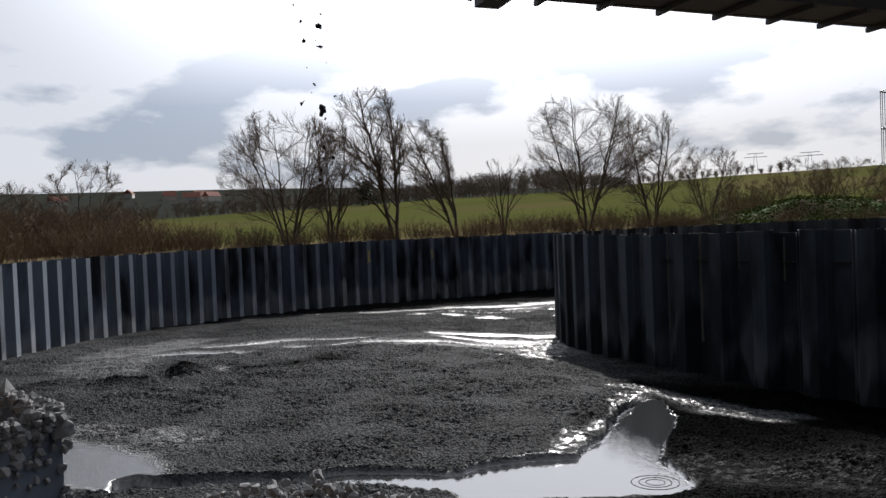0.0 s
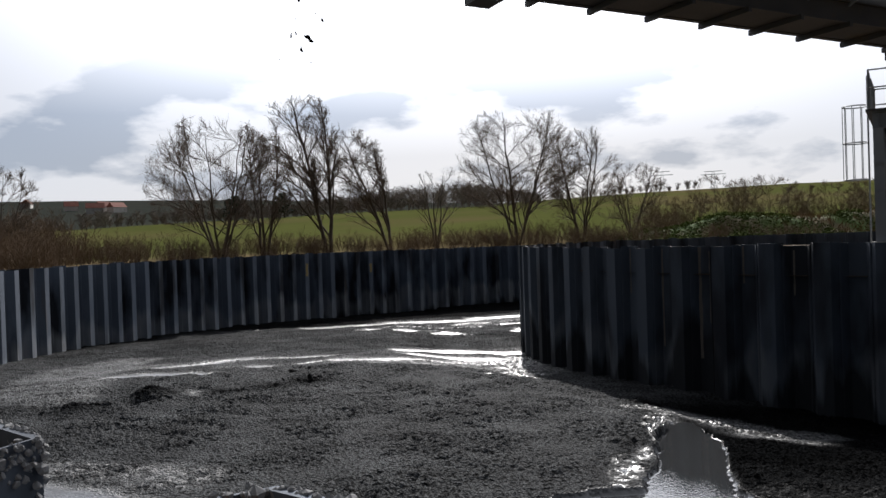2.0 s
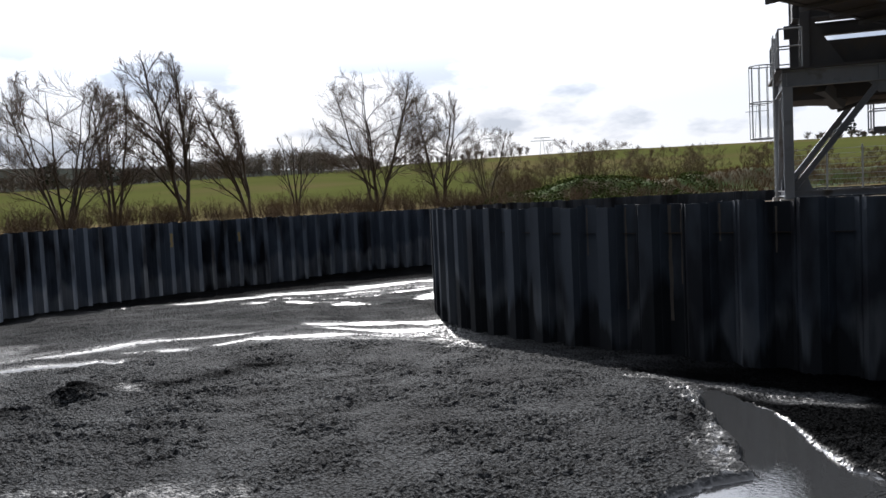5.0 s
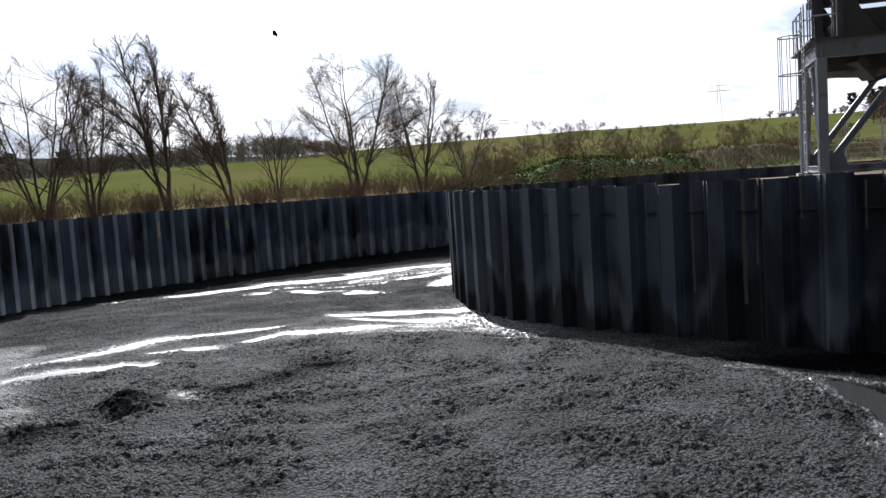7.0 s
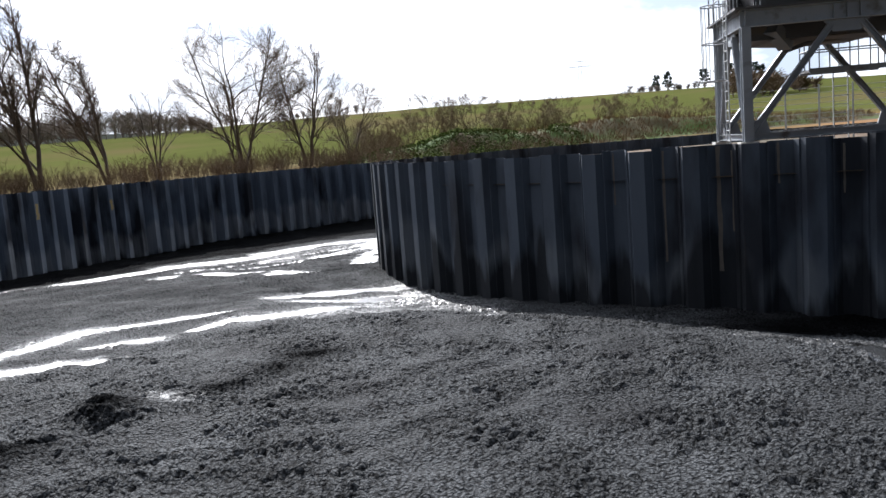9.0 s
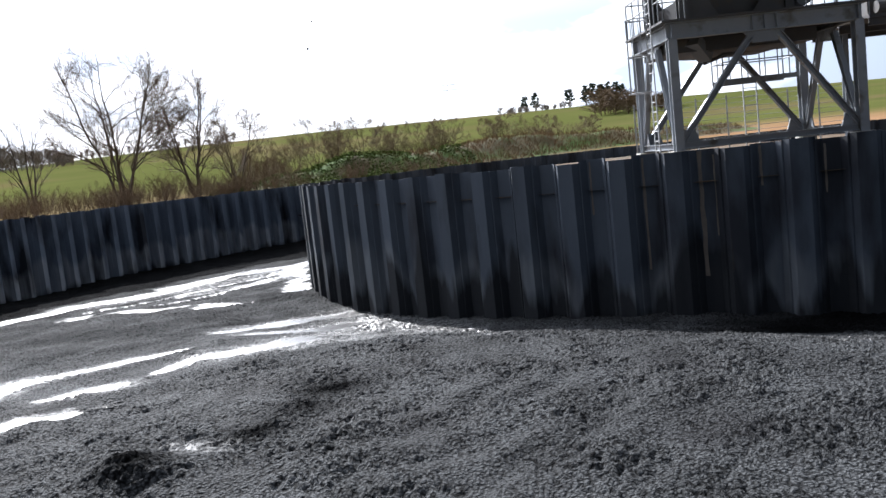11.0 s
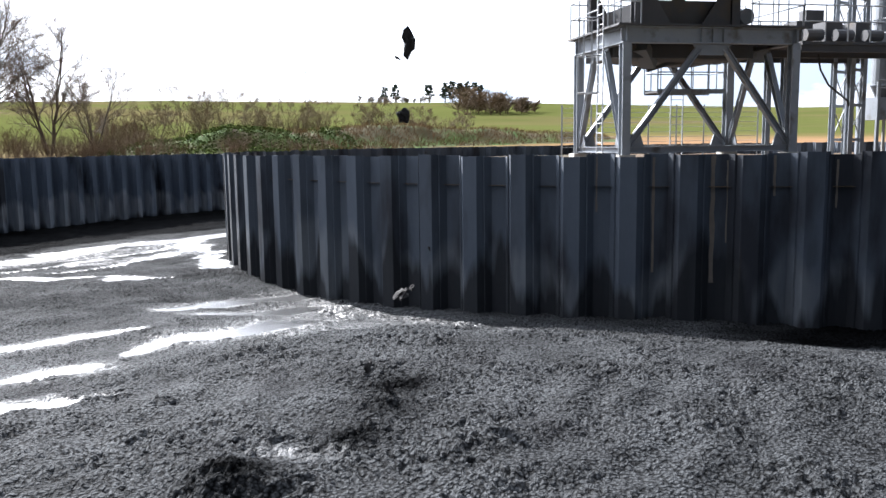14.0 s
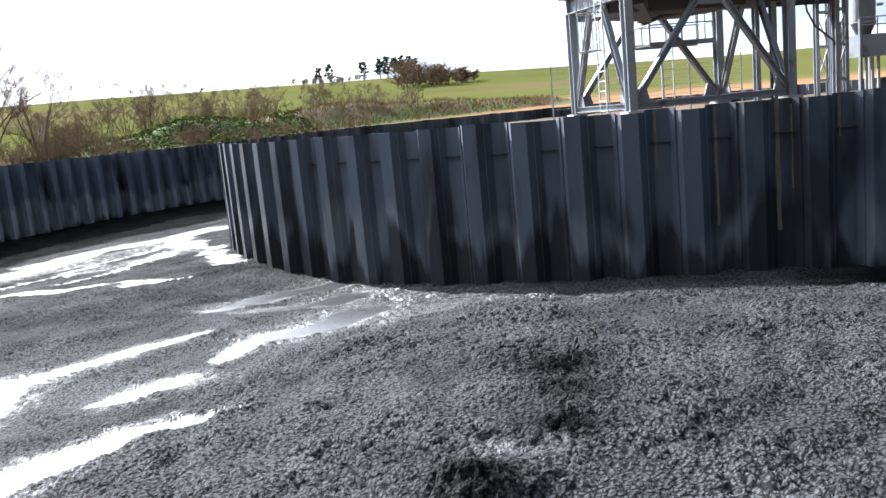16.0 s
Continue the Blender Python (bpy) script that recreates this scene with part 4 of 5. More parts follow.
def far_woods():
    """Leafless woods on the skyline and the line of small trees on the ridge."""
    rnd = random.Random(10)
    g = Geo()

    def one(x, y, h, fat=0.42):
        z = float(terrain(np.array(x), np.array(y))) - 0.3
        p = Vector((x, y, z))
        g.tube([p, p + Vector((0, 0, h * 0.5))], [0.16, 0.09], 3, False)
        for k in range(34):
            a, t = rnd.uniform(0, 6.28), rnd.uniform(0.12, 0.75)
            s = p + Vector((0, 0, h * t))
            e = s + Vector((math.cos(a) * fat * h * rnd.uniform(0.3, 1), math.sin(a) * fat * h * rnd.uniform(0.3, 1), h * rnd.uniform(0.05, 0.42)))
            if e.z > p.z + h:
                e.z = p.z + h * rnd.uniform(0.9, 1)
            g.tube([s, e], [0.10, 0.05], 3, False)
            for j in range(2):
                u = s.lerp(e, rnd.uniform(0.3, 0.9))
                w = u + Vector((rnd.gauss(0, 0.10), rnd.gauss(0, 0.10), rnd.uniform(0, 0.14))) * h
                g.tube([u, w], [0.06, 0.04], 3, False)

    def at(az, r):
        return CAM0[0] + r * math.sin(radians(az)), CAM0[1] + r * math.cos(radians(az))
    for i in range(210):
        az = rnd.uniform(-9, 13.5)
        h = np.interp(az, [-9, -2, 3, 8, 12, 13.5], [4.5, 6, 8, 9.5, 6.5, 3.5])
        one(*at(az, rnd.uniform(262, 330)), h * rnd.uniform(0.75, 1.1))
    for i in range(110):
        one(*at(rnd.uniform(-34, -8), rnd.uniform(255, 330)), rnd.uniform(3.5, 6.5))
    for i in range(26):
        one(*at(13.5 + 10.5 * (i + rnd.random()) / 26, rnd.uniform(372, 385)), rnd.uniform(2.2, 4.8))
    for i in range(18):
        one(*at(rnd.uniform(41.5, 47.5), rnd.uniform(345, 370)), rnd.uniform(2.0, 3.6), 0.6)
    ob = new("far_wood", g.mesh("far_wood", M_HAZED_WOOD))
    tagged(ob, "leafless brown woods along the skyline, with haze painted into their colour", "woods", kind="stuff")
    g = Geo()
    for i in range(34):
        az = rnd.uniform(47.4, 52.8)
        one(*at(az, rnd.uniform(195, 220)), np.interp(az, [47.4, 49, 52.8], [7.0, 6.6, 3.6]) * rnd.uniform(0.6, 1.1), 0.6)
    tagged(new("far_thicket", g.mesh("far_thicket", M_BRUSH)), "thicket of leafless hazel on the far slope", "thicket", kind="stuff")


far_woods()


def pine(x, y, h, seed):
    rnd = random.Random(seed)
    z = float(terrain(np.array(x), np.array(y))) - 0.3
    tree = thing("pine_tree", pose(x, y, z), "dark green pine on the ridge", "tree", "pines on the ridge")
    t, c = Geo(), Geo()
    t.tube([(0, 0, 0), (0.1, 0, h * 0.5), (0.05, 0.1, h * 0.95)], [0.3, 0.2, 0.06], 6)
    for i in range(60):
        f = rnd.uniform(0.25, 1)
        a, r = rnd.uniform(0, 6.28), h * 0.36 * (1.12 - f) ** 0.6 * rnd.uniform(0.3, 1)
        blob(c, Vector((r * math.cos(a), r * math.sin(a), h * f)), h * rnd.uniform(0.05, 0.10), rnd, 0.6)
    part("trunk", t, M_BARK, tree)
    part("crown", c, M_PINE, tree)


def pines():
    rnd = random.Random(12)
    for az, r, h in ((43.3, 372, 7.0), (44.0, 374, 8.0), (46.3, 376, 8.5), (47.4, 378, 9), (47.9, 376, 9.5), (48.4, 378, 9), (48.9, 378, 9.5), (49.4, 378, 9), (49.8, 380, 8), (-4.6, 250, 7), (-4.2, 256, 8), (-7.5, 262, 8), (-8.0, 268, 7)):
        pine(CAM0[0] + r * math.sin(radians(az)), CAM0[1] + r * math.cos(radians(az)), h, rnd.randrange(999))


pines()


def village():
    """A few far houses in the valley."""
    rnd = random.Random(14)
    for az, r in ((-16.5, 760), (-16.0, 800), (-15.2, 780), (-17.9, 820), (-24.6, 800), (-20.4, 880)):
        x, y = CAM0[0] + r * math.sin(radians(az)), CAM0[1] + r * math.cos(radians(az))
        z = float(terrain(np.array(x), np.array(y)))
        house = thing("house", pose(x, y, z - 0.5, 0, 0, rnd.uniform(0, 180)), "far pale house with a red tiled roof", "house", "village houses")
        w, d, h = rnd.uniform(5, 8), rnd.uniform(4, 5), rnd.uniform(3.5, 5.5)
        part("wall", Geo().box(-w, -d, 0, w, d, h), M_WALLP, house)
        g = Geo()
        g.add([(-w - 0.4, -d - 0.4, h), (w + 0.4, -d - 0.4, h), (w + 0.4, d + 0.4, h), (-w - 0.4, d + 0.4, h), (-w - 0.4, 0, h + d), (w + 0.4, 0, h + d)], [(0, 1, 5, 4), (2, 3, 4, 5), (1, 2, 5), (3, 0, 4), (3, 2, 1, 0)])
        part("roof", g, M_ROOF, house)


village()


# ---- the overgrown bank ----
BANK = [(19.5, 67.5, 0.2), (23, 66, 0.9), (27, 64.6, 2.0), (31, 66, 1.9), (35, 67, 1.7), (41, 68.5, 1.9), (47, 70, 2.2), (52, 70, 2.0), (58, 68, 1.7), (64, 65, 1.3), (70, 60, 0.8)]


def bank_height(x, y):
    z = np.zeros(x.shape)
    for (x0, y0, h0), (x1, y1, h1) in zip(BANK[:-1], BANK[1:]):
        dx, dy = x1 - x0, y1 - y0
        t = np.clip(((x - x0) * dx + (y - y0) * dy) / (dx * dx + dy * dy), 0, 1)
        d = np.hypot(x - x0 - t * dx, y - y0 - t * dy)
        h = h0 + (h1 - h0) * t
        z = np.maximum(z, h * np.exp(-(d / 3.2) ** 2) * (0.75 + 0.5 * fbm(x / 2.2, y / 2.2, 77)))
    return z


def bank():
    xs2, ys2 = np.arange(14, 75, 0.45), np.arange(54, 78, 0.45)
    ob = sheet("bank_ground", xs2, ys2, lambda x, y: terrain(x, y) - 0.12 + bank_height(x, y), M_BANK, lambda x, y: (np.hypot(x - CO[0], y - CO[1]) > RO + 0.6))
    tagged(ob, "low earth bank overgrown with weeds", "bank", kind="structure")
    rnd = random.Random(15)
    for name, mat, want, label in (("weeds", M_WEED, 22000, "low green weeds covering the earth bank"), ("dead_weeds", M_DRYWEED, 16000, "brown dead weeds on the earth bank")):
        g = Geo()
        n = 0
        while n < want:
            x, y = rnd.uniform(17, 72), rnd.uniform(57, 74)
            h = float(bank_height(np.array(x), np.array(y)))
            dry = float(fbm(np.array(x / 4.0), np.array(y / 4.0), 88)) + 0.018 * (x - 34)
            n += 1
            if h < 0.12 or (dry > 0.56) != (name == "dead_weeds"):
                continue
            z = float(terrain(np.array(x), np.array(y))) - 0.12 + h
            if name == "weeds":
                for k in range(2):
                    c = Vector((x + rnd.gauss(0, 0.12), y + rnd.gauss(0, 0.12), z + rnd.uniform(0.02, 0.28)))
                    a = Vector((rnd.gauss(0, 1), rnd.gauss(0, 1), rnd.gauss(0, 0.5))).normalized() * rnd.uniform(0.06, 0.15)
                    b = a.cross(Vector((rnd.gauss(0, 1), rnd.gauss(0, 1), rnd.gauss(0, 1)))).normalized() * rnd.uniform(0.04, 0.10)
                    g.add([c - a, c + b, c + a, c - b], [(0, 1, 2, 3)])
            else:
                p = Vector((x, y, z - 0.02))
                g.tube([p, p + Vector((rnd.gauss(0, 0.15), rnd.gauss(0, 0.15), rnd.uniform(0.15, 0.5)))], [0.03, 0.008], 3, False)
        tagged(new(name, g.mesh(name, mat)), label, "weeds", kind="stuff")


bank()


def pylons():
    """Far power pylons and poles on the ridge."""
    for az, r, h in ((21.3, 620, 16), (24.6, 560, 13), (38.5, 600, 26)):
        x, y = CAM0[0] + r * math.sin(radians(az)), CAM0[1] + r * math.cos(radians(az))
        z = float(terrain(np.array(x), np.array(y)))
        z = max(z, 2.7 + r * math.tan(radians(2.6)))
        t = thing("power_pylon", pose(x, y, float(terrain(np.array(x), np.array(y))), 0, 0, -az), "far grey lattice power pylon", "pylon", "pylons on the ridge")
        h = h + z - float(terrain(np.array(x), np.array(y)))
        for sx in (-1, 1):
            for sy in (-1, 1):
                part("leg", Geo().beam((2.4 * sx, 2.4 * sy, 0), (0.5 * sx, 0.5 * sy, h), 0.22, 0.22), M_RAIL, t)
        for zz, w in ((h * 0.99, 5.5), (h * 0.88, 7.5)):
            part("arm", Geo().beam((-w, 0, zz), (w, 0, zz), 0.25, 0.35), M_RAIL, t)


pylons()

# ---- the tower ----
# Local axes: x along the front face from its first leg, y to the back, z from the base.
TOWER = pose(13.2, 23.1, 2.2, 0, 0, -35.9)
TW, TD, TH = 5.42, 3.55, 3.2


def rails(owner, pts, z, gap=1.0, height=1.1, closed=False, kick=False):
    """A handrail of tube along pts: posts, a top rail and a knee rail, each a part."""
    for (x0, y0), (x1, y1) in zip(pts[:-1], pts[1:]):
        ln = math.hypot(x1 - x0, y1 - y0)
        n = max(1, round(ln / gap))
        for k in range(n + 1):
            x, y = x0 + (x1 - x0) * k / n, y0 + (y1 - y0) * k / n
            part("rail_post", Geo().tube([(x, y, z), (x, y, z + height)], 0.022, 6), M_RAIL, owner)
        for f, nm in ((1.0, "top_rail"), (0.55, "knee_rail")):
            part(nm, Geo().tube([(x0, y0, z + height * f), (x1, y1, z + height * f)], 0.022, 6), M_RAIL, owner)
        if kick:
            part("toe_board", Geo().beam((x0, y0, z + 0.06), (x1, y1, z + 0.06), 0.01, 0.12), M_STEEL, owner)


def ladder(owner, x, y, z0, z1, along, width=0.42, cage_from=None, out=(0, 0)):
    """A rung ladder whose rungs run along the unit vector along; cage_from: where its safety cage begins."""
    ax, ay = along[0] * width / 2, along[1] * width / 2
    for s in (-1, 1):
        part("stile", Geo().beam((x + s * ax, y + s * ay, z0), (x + s * ax, y + s * ay, z1), 0.05, 0.03), M_RAIL, owner)
    n = int((z1 - z0) / 0.29)
    for k in range(n):
        z = z0 + 0.2 + 0.29 * k
        part("rung", Geo().tube([(x - ax, y - ay, z), (x + ax, y + ay, z)], 0.014, 5), M_RAIL, owner)
    if cage_from is not None:
        r = 0.34
        cx, cy = x + out[0] * r, y + out[1] * r
        a0 = math.degrees(math.atan2(out[1], out[0]))
        zs = [cage_from + 1.08 * k for k in range(int((z1 - cage_from) / 1.08) + 1)]
        for z in zs:
            part("cage_hoop", Geo().ring((cx, cy, z), r, 0.02, 16, (a0 - 150, a0 + 150)), M_RAIL, owner)
        for k in range(7):
            a = radians(a0 - 120 + 40 * k)
            px, py = cx + r * math.cos(a), cy + r * math.sin(a)
            part("cage_bar", Geo().tube([(px, py, cage_from), (px, py, zs[-1])], 0.012, 5), M_RAIL, owner)


def tower():
    t = thing("steel_tower", TOWER, "grey painted steel hopper tower on four braced legs", "tower")
    corners = [(0, 0), (TW, 0), (TW, TD), (0, TD)]
    for x, y in corners:
        part("leg", Geo().ibeam((x, y, 0), (x, y, TH), 0.26, 0.28, 0.035, (0, 1, 0)), M_STEEL, t)
        part("base_plate", Geo().box(x - 0.25, y - 0.25, -0.5, x + 0.25, y + 0.25, 0.03), M_CONC, t, "pale concrete footing")
    sides = list(zip(corners, corners[1:] + corners[:1]))
    for (x0, y0), (x1, y1) in sides:
        dx, dy = x1 - x0, y1 - y0
        ln = math.hypot(dx, dy)
        ux, uy = dx / ln, dy / ln
        e = 0.14
        part("girder", Geo().ibeam((x0 - ux * e, y0 - uy * e, TH + 0.24), (x1 + ux * e, y1 + uy * e, TH + 0.24), 0.24, 0.47, 0.035), M_STEEL, t)
        part("ground_beam", Geo().ibeam((x0 + ux * e, y0 + uy * e, 0.16), (x1 - ux * e, y1 - uy * e, 0.16), 0.18, 0.18, 0.02), M_STEEL, t)
        mx, my = (x0 + x1) / 2, (y0 + y1) / 2
        nx, ny = uy, -ux
        g = Geo()
        vs = []
        for s in (-0.02, 0.02):
            for a, z in ((-0.62, TH), (0.62, TH), (0.36, TH - 0.32), (-0.36, TH - 0.32)):
                vs.append((mx + ux * a + nx * s, my + uy * a + ny * s, z))
        part("gusset_plate", g.hexa(vs), M_STEEL, t)
        for x, y, s in ((x0, y0, 1), (x1, y1, -1)):
            part("brace", Geo().ibeam((x + ux * 0.16 * s, y + uy * 0.16 * s, 0.34), (mx - ux * 0.42 * s, my - uy * 0.42 * s, TH - 0.12), 0.17, 0.17, 0.022), M_STEEL, t)
            h = Geo()
            vs = []
            for k in (-0.02, 0.02):
                for a, z in ((0.13, 0.25), (0.62, 0.25), (0.5, 0.62), (0.13, 0.62)):
                    vs.append((x + ux * a * s + nx * k, y + uy * a * s + ny * k, z))
            part("gusset_plate", h.hexa(vs), M_STEEL, t)
        for a in (-0.35, 0.0, 0.35):
            part("stiffener", Geo().beam((mx + ux * a, my + uy * a, TH + 0.04), (mx + ux * a, my + uy * a, TH + 0.44), 0.2, 0.03), M_STEEL, t)
    # deck, joists and the hopper hanging through it
    for k in range(5):
        y = 0.5 + k * (TD - 1.0) / 4
        part("joist", Geo().ibeam((0.1, y, TH + 0.3), (TW - 0.1, y, TH + 0.3), 0.12, 0.3, 0.02), M_DARK, t)
    part("deck", Geo().box(-0.3, -0.22, TH + 0.48, TW + 0.3, TD + 0.3, TH + 0.54), M_DARK, t, "dark chequer plate deck")
    part("underdeck_plate", Geo().box(0.15, 1.2, TH - 0.28, TW - 0.6, TD - 0.2, TH + 0.1), M_DARK, t, "grimy dark hopper bottom")
    g = Geo()
    a, b, c, d = (0.9, 1.3), (4.3, TD - 0.4), (1.9, 2.0), (3.6, TD - 0.7)
    g.hexa([(c[0], c[1], TH - 0.42), (d[0], c[1], TH - 0.42), (d[0], d[1], TH - 0.42), (c[0], d[1], TH - 0.42), (a[0], a[1], TH - 0.30), (b[0], a[1], TH - 0.30), (b[0], b[1], TH - 0.30), (a[0], b[1], TH - 0.30)])
    part("hopper_mouth", g, M_DARK, t, "grimy dark hopper outlet")
    part("chute", Geo().beam((1.0, 1.1, TH + 0.05), (1.55, 1.6, TH - 0.45), 0.42, 0.34), M_TANK, t)
    part("outlet_drive", Geo().tube([(1.5, 1.7, TH - 0.62), (2.2, 1.75, TH - 0.42), (3.0, 1.8, TH - 0.34), (3.9, 1.85, TH - 0.32)], 0.06, 8), M_DARK, t)
    # machine house on the deck: two side frames, hood and hopper walls
    z0, z1 = TH + 0.54, 5.25
    for x, y in ((0.5, 0.35), (3.6, 0.35), (0.5, 3.7), (3.6, 3.7)):
        part("column", Geo().ibeam((x, y, z0), (x, y, z1 + 1.2), 0.26, 0.3, 0.03, (0, 1, 0)), M_DARK, t)
    part("hopper_wall", Geo().hexa([(1.0, 0.55, z0), (3.3, 0.55, z0), (3.3, 3.4, z0), (1.0, 3.4, z0), (0.72, 0.42, z0 + 0.75), (3.5, 0.42, z0 + 0.75), (3.5, 3.6, z0 + 0.75), (0.72, 3.6, z0 + 0.75)]), M_DARK, t, "dark steel hopper box")
    for y in (0.3, 3.75):
        for s in (0.64, 3.46):
            k = 1 if s < 1 else -1
            g = Geo()
            g.hexa([(s, y - 0.02, z0), (s + 0.95 * k, y - 0.02, z0), (s + 0.45 * k, y - 0.02, z0 + 0.75), (s, y - 0.02, z1), (s, y + 0.02, z0), (s + 0.95 * k, y + 0.02, z0), (s + 0.45 * k, y + 0.02, z0 + 0.75), (s, y + 0.02, z1)])
            part("haunch_plate", g, M_DARK, t)
    part("head_beam", Geo().ibeam((0.2, 0.35, z1 + 0.1), (4.6, 0.35, z1 + 0.1), 0.24, 0.4, 0.03), M_DARK, t)
    part("head_beam", Geo().ibeam((0.2, 3.7, z1 + 0.1), (4.6, 3.7, z1 + 0.1), 0.24, 0.4, 0.03), M_DARK, t)
    part("hood", Geo().box(0.4, 0.7, z1 + 0.3, 4.4, 3.4, z1 + 1.5), M_DARK, t, "dark steel drive housing")
    part("drive_motor", Geo().tube([(4.15, 0.5, z0 + 0.35), (4.15, 1.3, z0 + 0.35)], 0.24, 12), M_TANK, t)
    part("gear_box", Geo().box(3.85, 1.3, z0, 4.45, 1.9, z0 + 0.7), M_TANK, t)
    # rails round the deck
    rails(t, [(3.9, -0.15), (TW + 0.2, -0.15), (TW + 0.2, TD + 0.2), (-0.22, TD + 0.2), (-0.22, 1.45)], TH + 0.54, 0.85)
    rails(t, [(-0.22, 0.75), (-0.22, -0.15), (0.4, -0.15)], TH + 0.54, 0.6)
    ladder(t, -0.30, 1.1, -0.4, TH + 1.65, (0, 1), 0.42, TH - 1.35, (-1, 0))
    # hanging service platform with its own ladder
    px, py, pz = 2.75, TD - 0.1, 2.02
    part("service_platform", Geo().box(px, py, pz, px + 2.45, py + 1.0, pz + 0.06), M_DARK, t, "small hanging service platform")
    for f in (0, 1):
        part("platform_edge", Geo().beam((px, py + f, pz + 0.03), (px + 2.45, py + f, pz + 0.03), 0.05, 0.16), M_STEEL, t)
    rails(t, [(px, py), (px + 2.45, py), (px + 2.45, py + 1.0), (px, py + 1.0), (px, py)], pz + 0.06, 0.6)
    for x, y in ((px, py), (px + 2.45, py), (px, py + 1), (px + 2.45, py + 1)):
        part("hanger", Geo().tube([(x, y, pz), (x, y, TH + 0.1)], 0.025, 6), M_STEEL, t)
    ladder(t, px + 1.3, py + 1.12, -0.4, pz + 0.1, (1, 0), 0.46)
    return t


tower()


def annexe():
    """The lower machine deck beside the tower, on its own posts."""
    t = thing("machine_platform", TOWER, "steel machine platform with pump drives beside the tower", "platform")
    for x, y in ((6.75, 3.3), (7.05, 2.8), (9.7, 2.9), (9.7, 0.9), (6.9, 0.9)):
        if y > 1:
            part("leg", Geo().ibeam((x, y, -0.45), (x, y, TH + 0.1), 0.18, 0.2, 0.025, (0, 1, 0)), M_STEEL, t)
    part("deck", Geo().box(6.12, 0.6, TH + 0.12, 11.0, 4.2, TH + 0.2), M_DARK, t)
    for y in (0.65, 2.4, 4.15):
        part("girder", Geo().ibeam((6.12, y, TH), (11.0, y, TH), 0.14, 0.24, 0.02), M_DARK, t)
    rails(t, [(6.15, 0.65), (10.95, 0.65), (10.95, 4.15), (6.15, 4.15)], TH + 0.2, 0.8)
    for x in (6.9, 8.0, 9.1):
        part("motor", Geo().tube([(x, 1.6, TH + 0.52), (x + 0.6, 1.6, TH + 0.52)], 0.19, 12), M_DARK, t)
        part("gear_box", Geo().box(x - 0.1, 1.9, TH + 0.2, x + 0.5, 2.6, TH + 1.0), M_DARK, t)
    part("switch_box", Geo().box(8.2, 3.4, TH + 0.2, 8.9, 3.8, TH + 1.6), M_DARK, t)
    pts = [(8.0, 2.4, TH), (8.15, 2.45, TH - 0.5), (8.6, 2.6, TH - 1.0), (9.55, 2.85, TH - 1.5), (9.65, 2.9, TH - 1.7)]
    part("cable", Geo().tube(pts, 0.035, 6), M_BELT, t)


annexe()


def lattice_mast():
    t = thing("lattice_mast", TOWER, "grey steel lattice frame carrying pipes beside the silo", "mast")
    z1 = 6.4
    for x, y in ((9.95, 3.3), (10.75, 3.6), (10.0, 4.2), (10.8, 4.5)):
        part("post", Geo().ibeam((x, y, -0.45), (x, y, z1), 0.16, 0.16, 0.02, (0, 1, 0)), M_STEEL, t)
    for (x0, y0), (x1, y1) in (((9.95, 3.3), (10.75, 3.6)), ((10.0, 4.2), (10.8, 4.5))):
        for k in range(5):
            z = 0.35 + 1.22 * k
            part("rung_beam", Geo().beam((x0, y0, z), (x1, y1, z), 0.08, 0.1), M_STEEL, t)
            part("cross_brace", Geo().beam((x0, y0, z), (x1, y1, z + 1.22), 0.03, 0.03), M_RAIL, t)
            part("cross_brace", Geo().beam((x1, y1, z), (x0, y0, z + 1.22), 0.03, 0.03), M_RAIL, t)


lattice_mast()


def silo():
    t = thing("dust_silo", TOWER, "tall narrow grey steel silo on a pipe frame", "silo")
    x, y = 12.0, 4.1
    part("shell", Geo().tube([(x, y, 2.25), (x, y, 6.8)], 0.42, 20), M_TANK, t, smooth=False)
    part("cone", Geo().tube([(x, y, 1.85), (x, y, 2.25)], [0.25, 0.42], 20), M_DARK, t)
    for z in (2.3, 3.4, 4.5, 5.6):
        part("hoop", Geo().ring((x, y, z), 0.43, 0.03, 20), M_STEEL, t)
    part("cabinet", Geo().box(x - 0.6, y - 0.5, 1.05, x + 0.75, y + 0.5, 1.85), M_STEEL, t, "grey feeder box under the silo")
    for sx, sy in ((-0.6, -0.5), (0.75, -0.5), (0.75, 0.5), (-0.6, 0.5)):
        part("leg", Geo().beam((x + sx, y + sy, -0.45), (x + sx, y + sy, 2.4), 0.1, 0.1), M_STEEL, t)
    rails(t, [(x - 0.7, y - 0.6), (x + 0.85, y - 0.6)], 1.85, 0.7, 0.6)
    for k in range(4):
        part("pipe", Geo().tube([(x - 0.35 + 0.28 * k, y - 0.2, -0.45), (x - 0.35 + 0.28 * k, y - 0.2, 1.05)], 0.06, 8), M_CONC, t, "pale upright pipe")
    part("knob", Geo().tube([(x + 0.43, y - 0.2, 2.9), (x + 0.62, y - 0.3, 2.9)], 0.06, 8), M_RAIL, t)


silo()


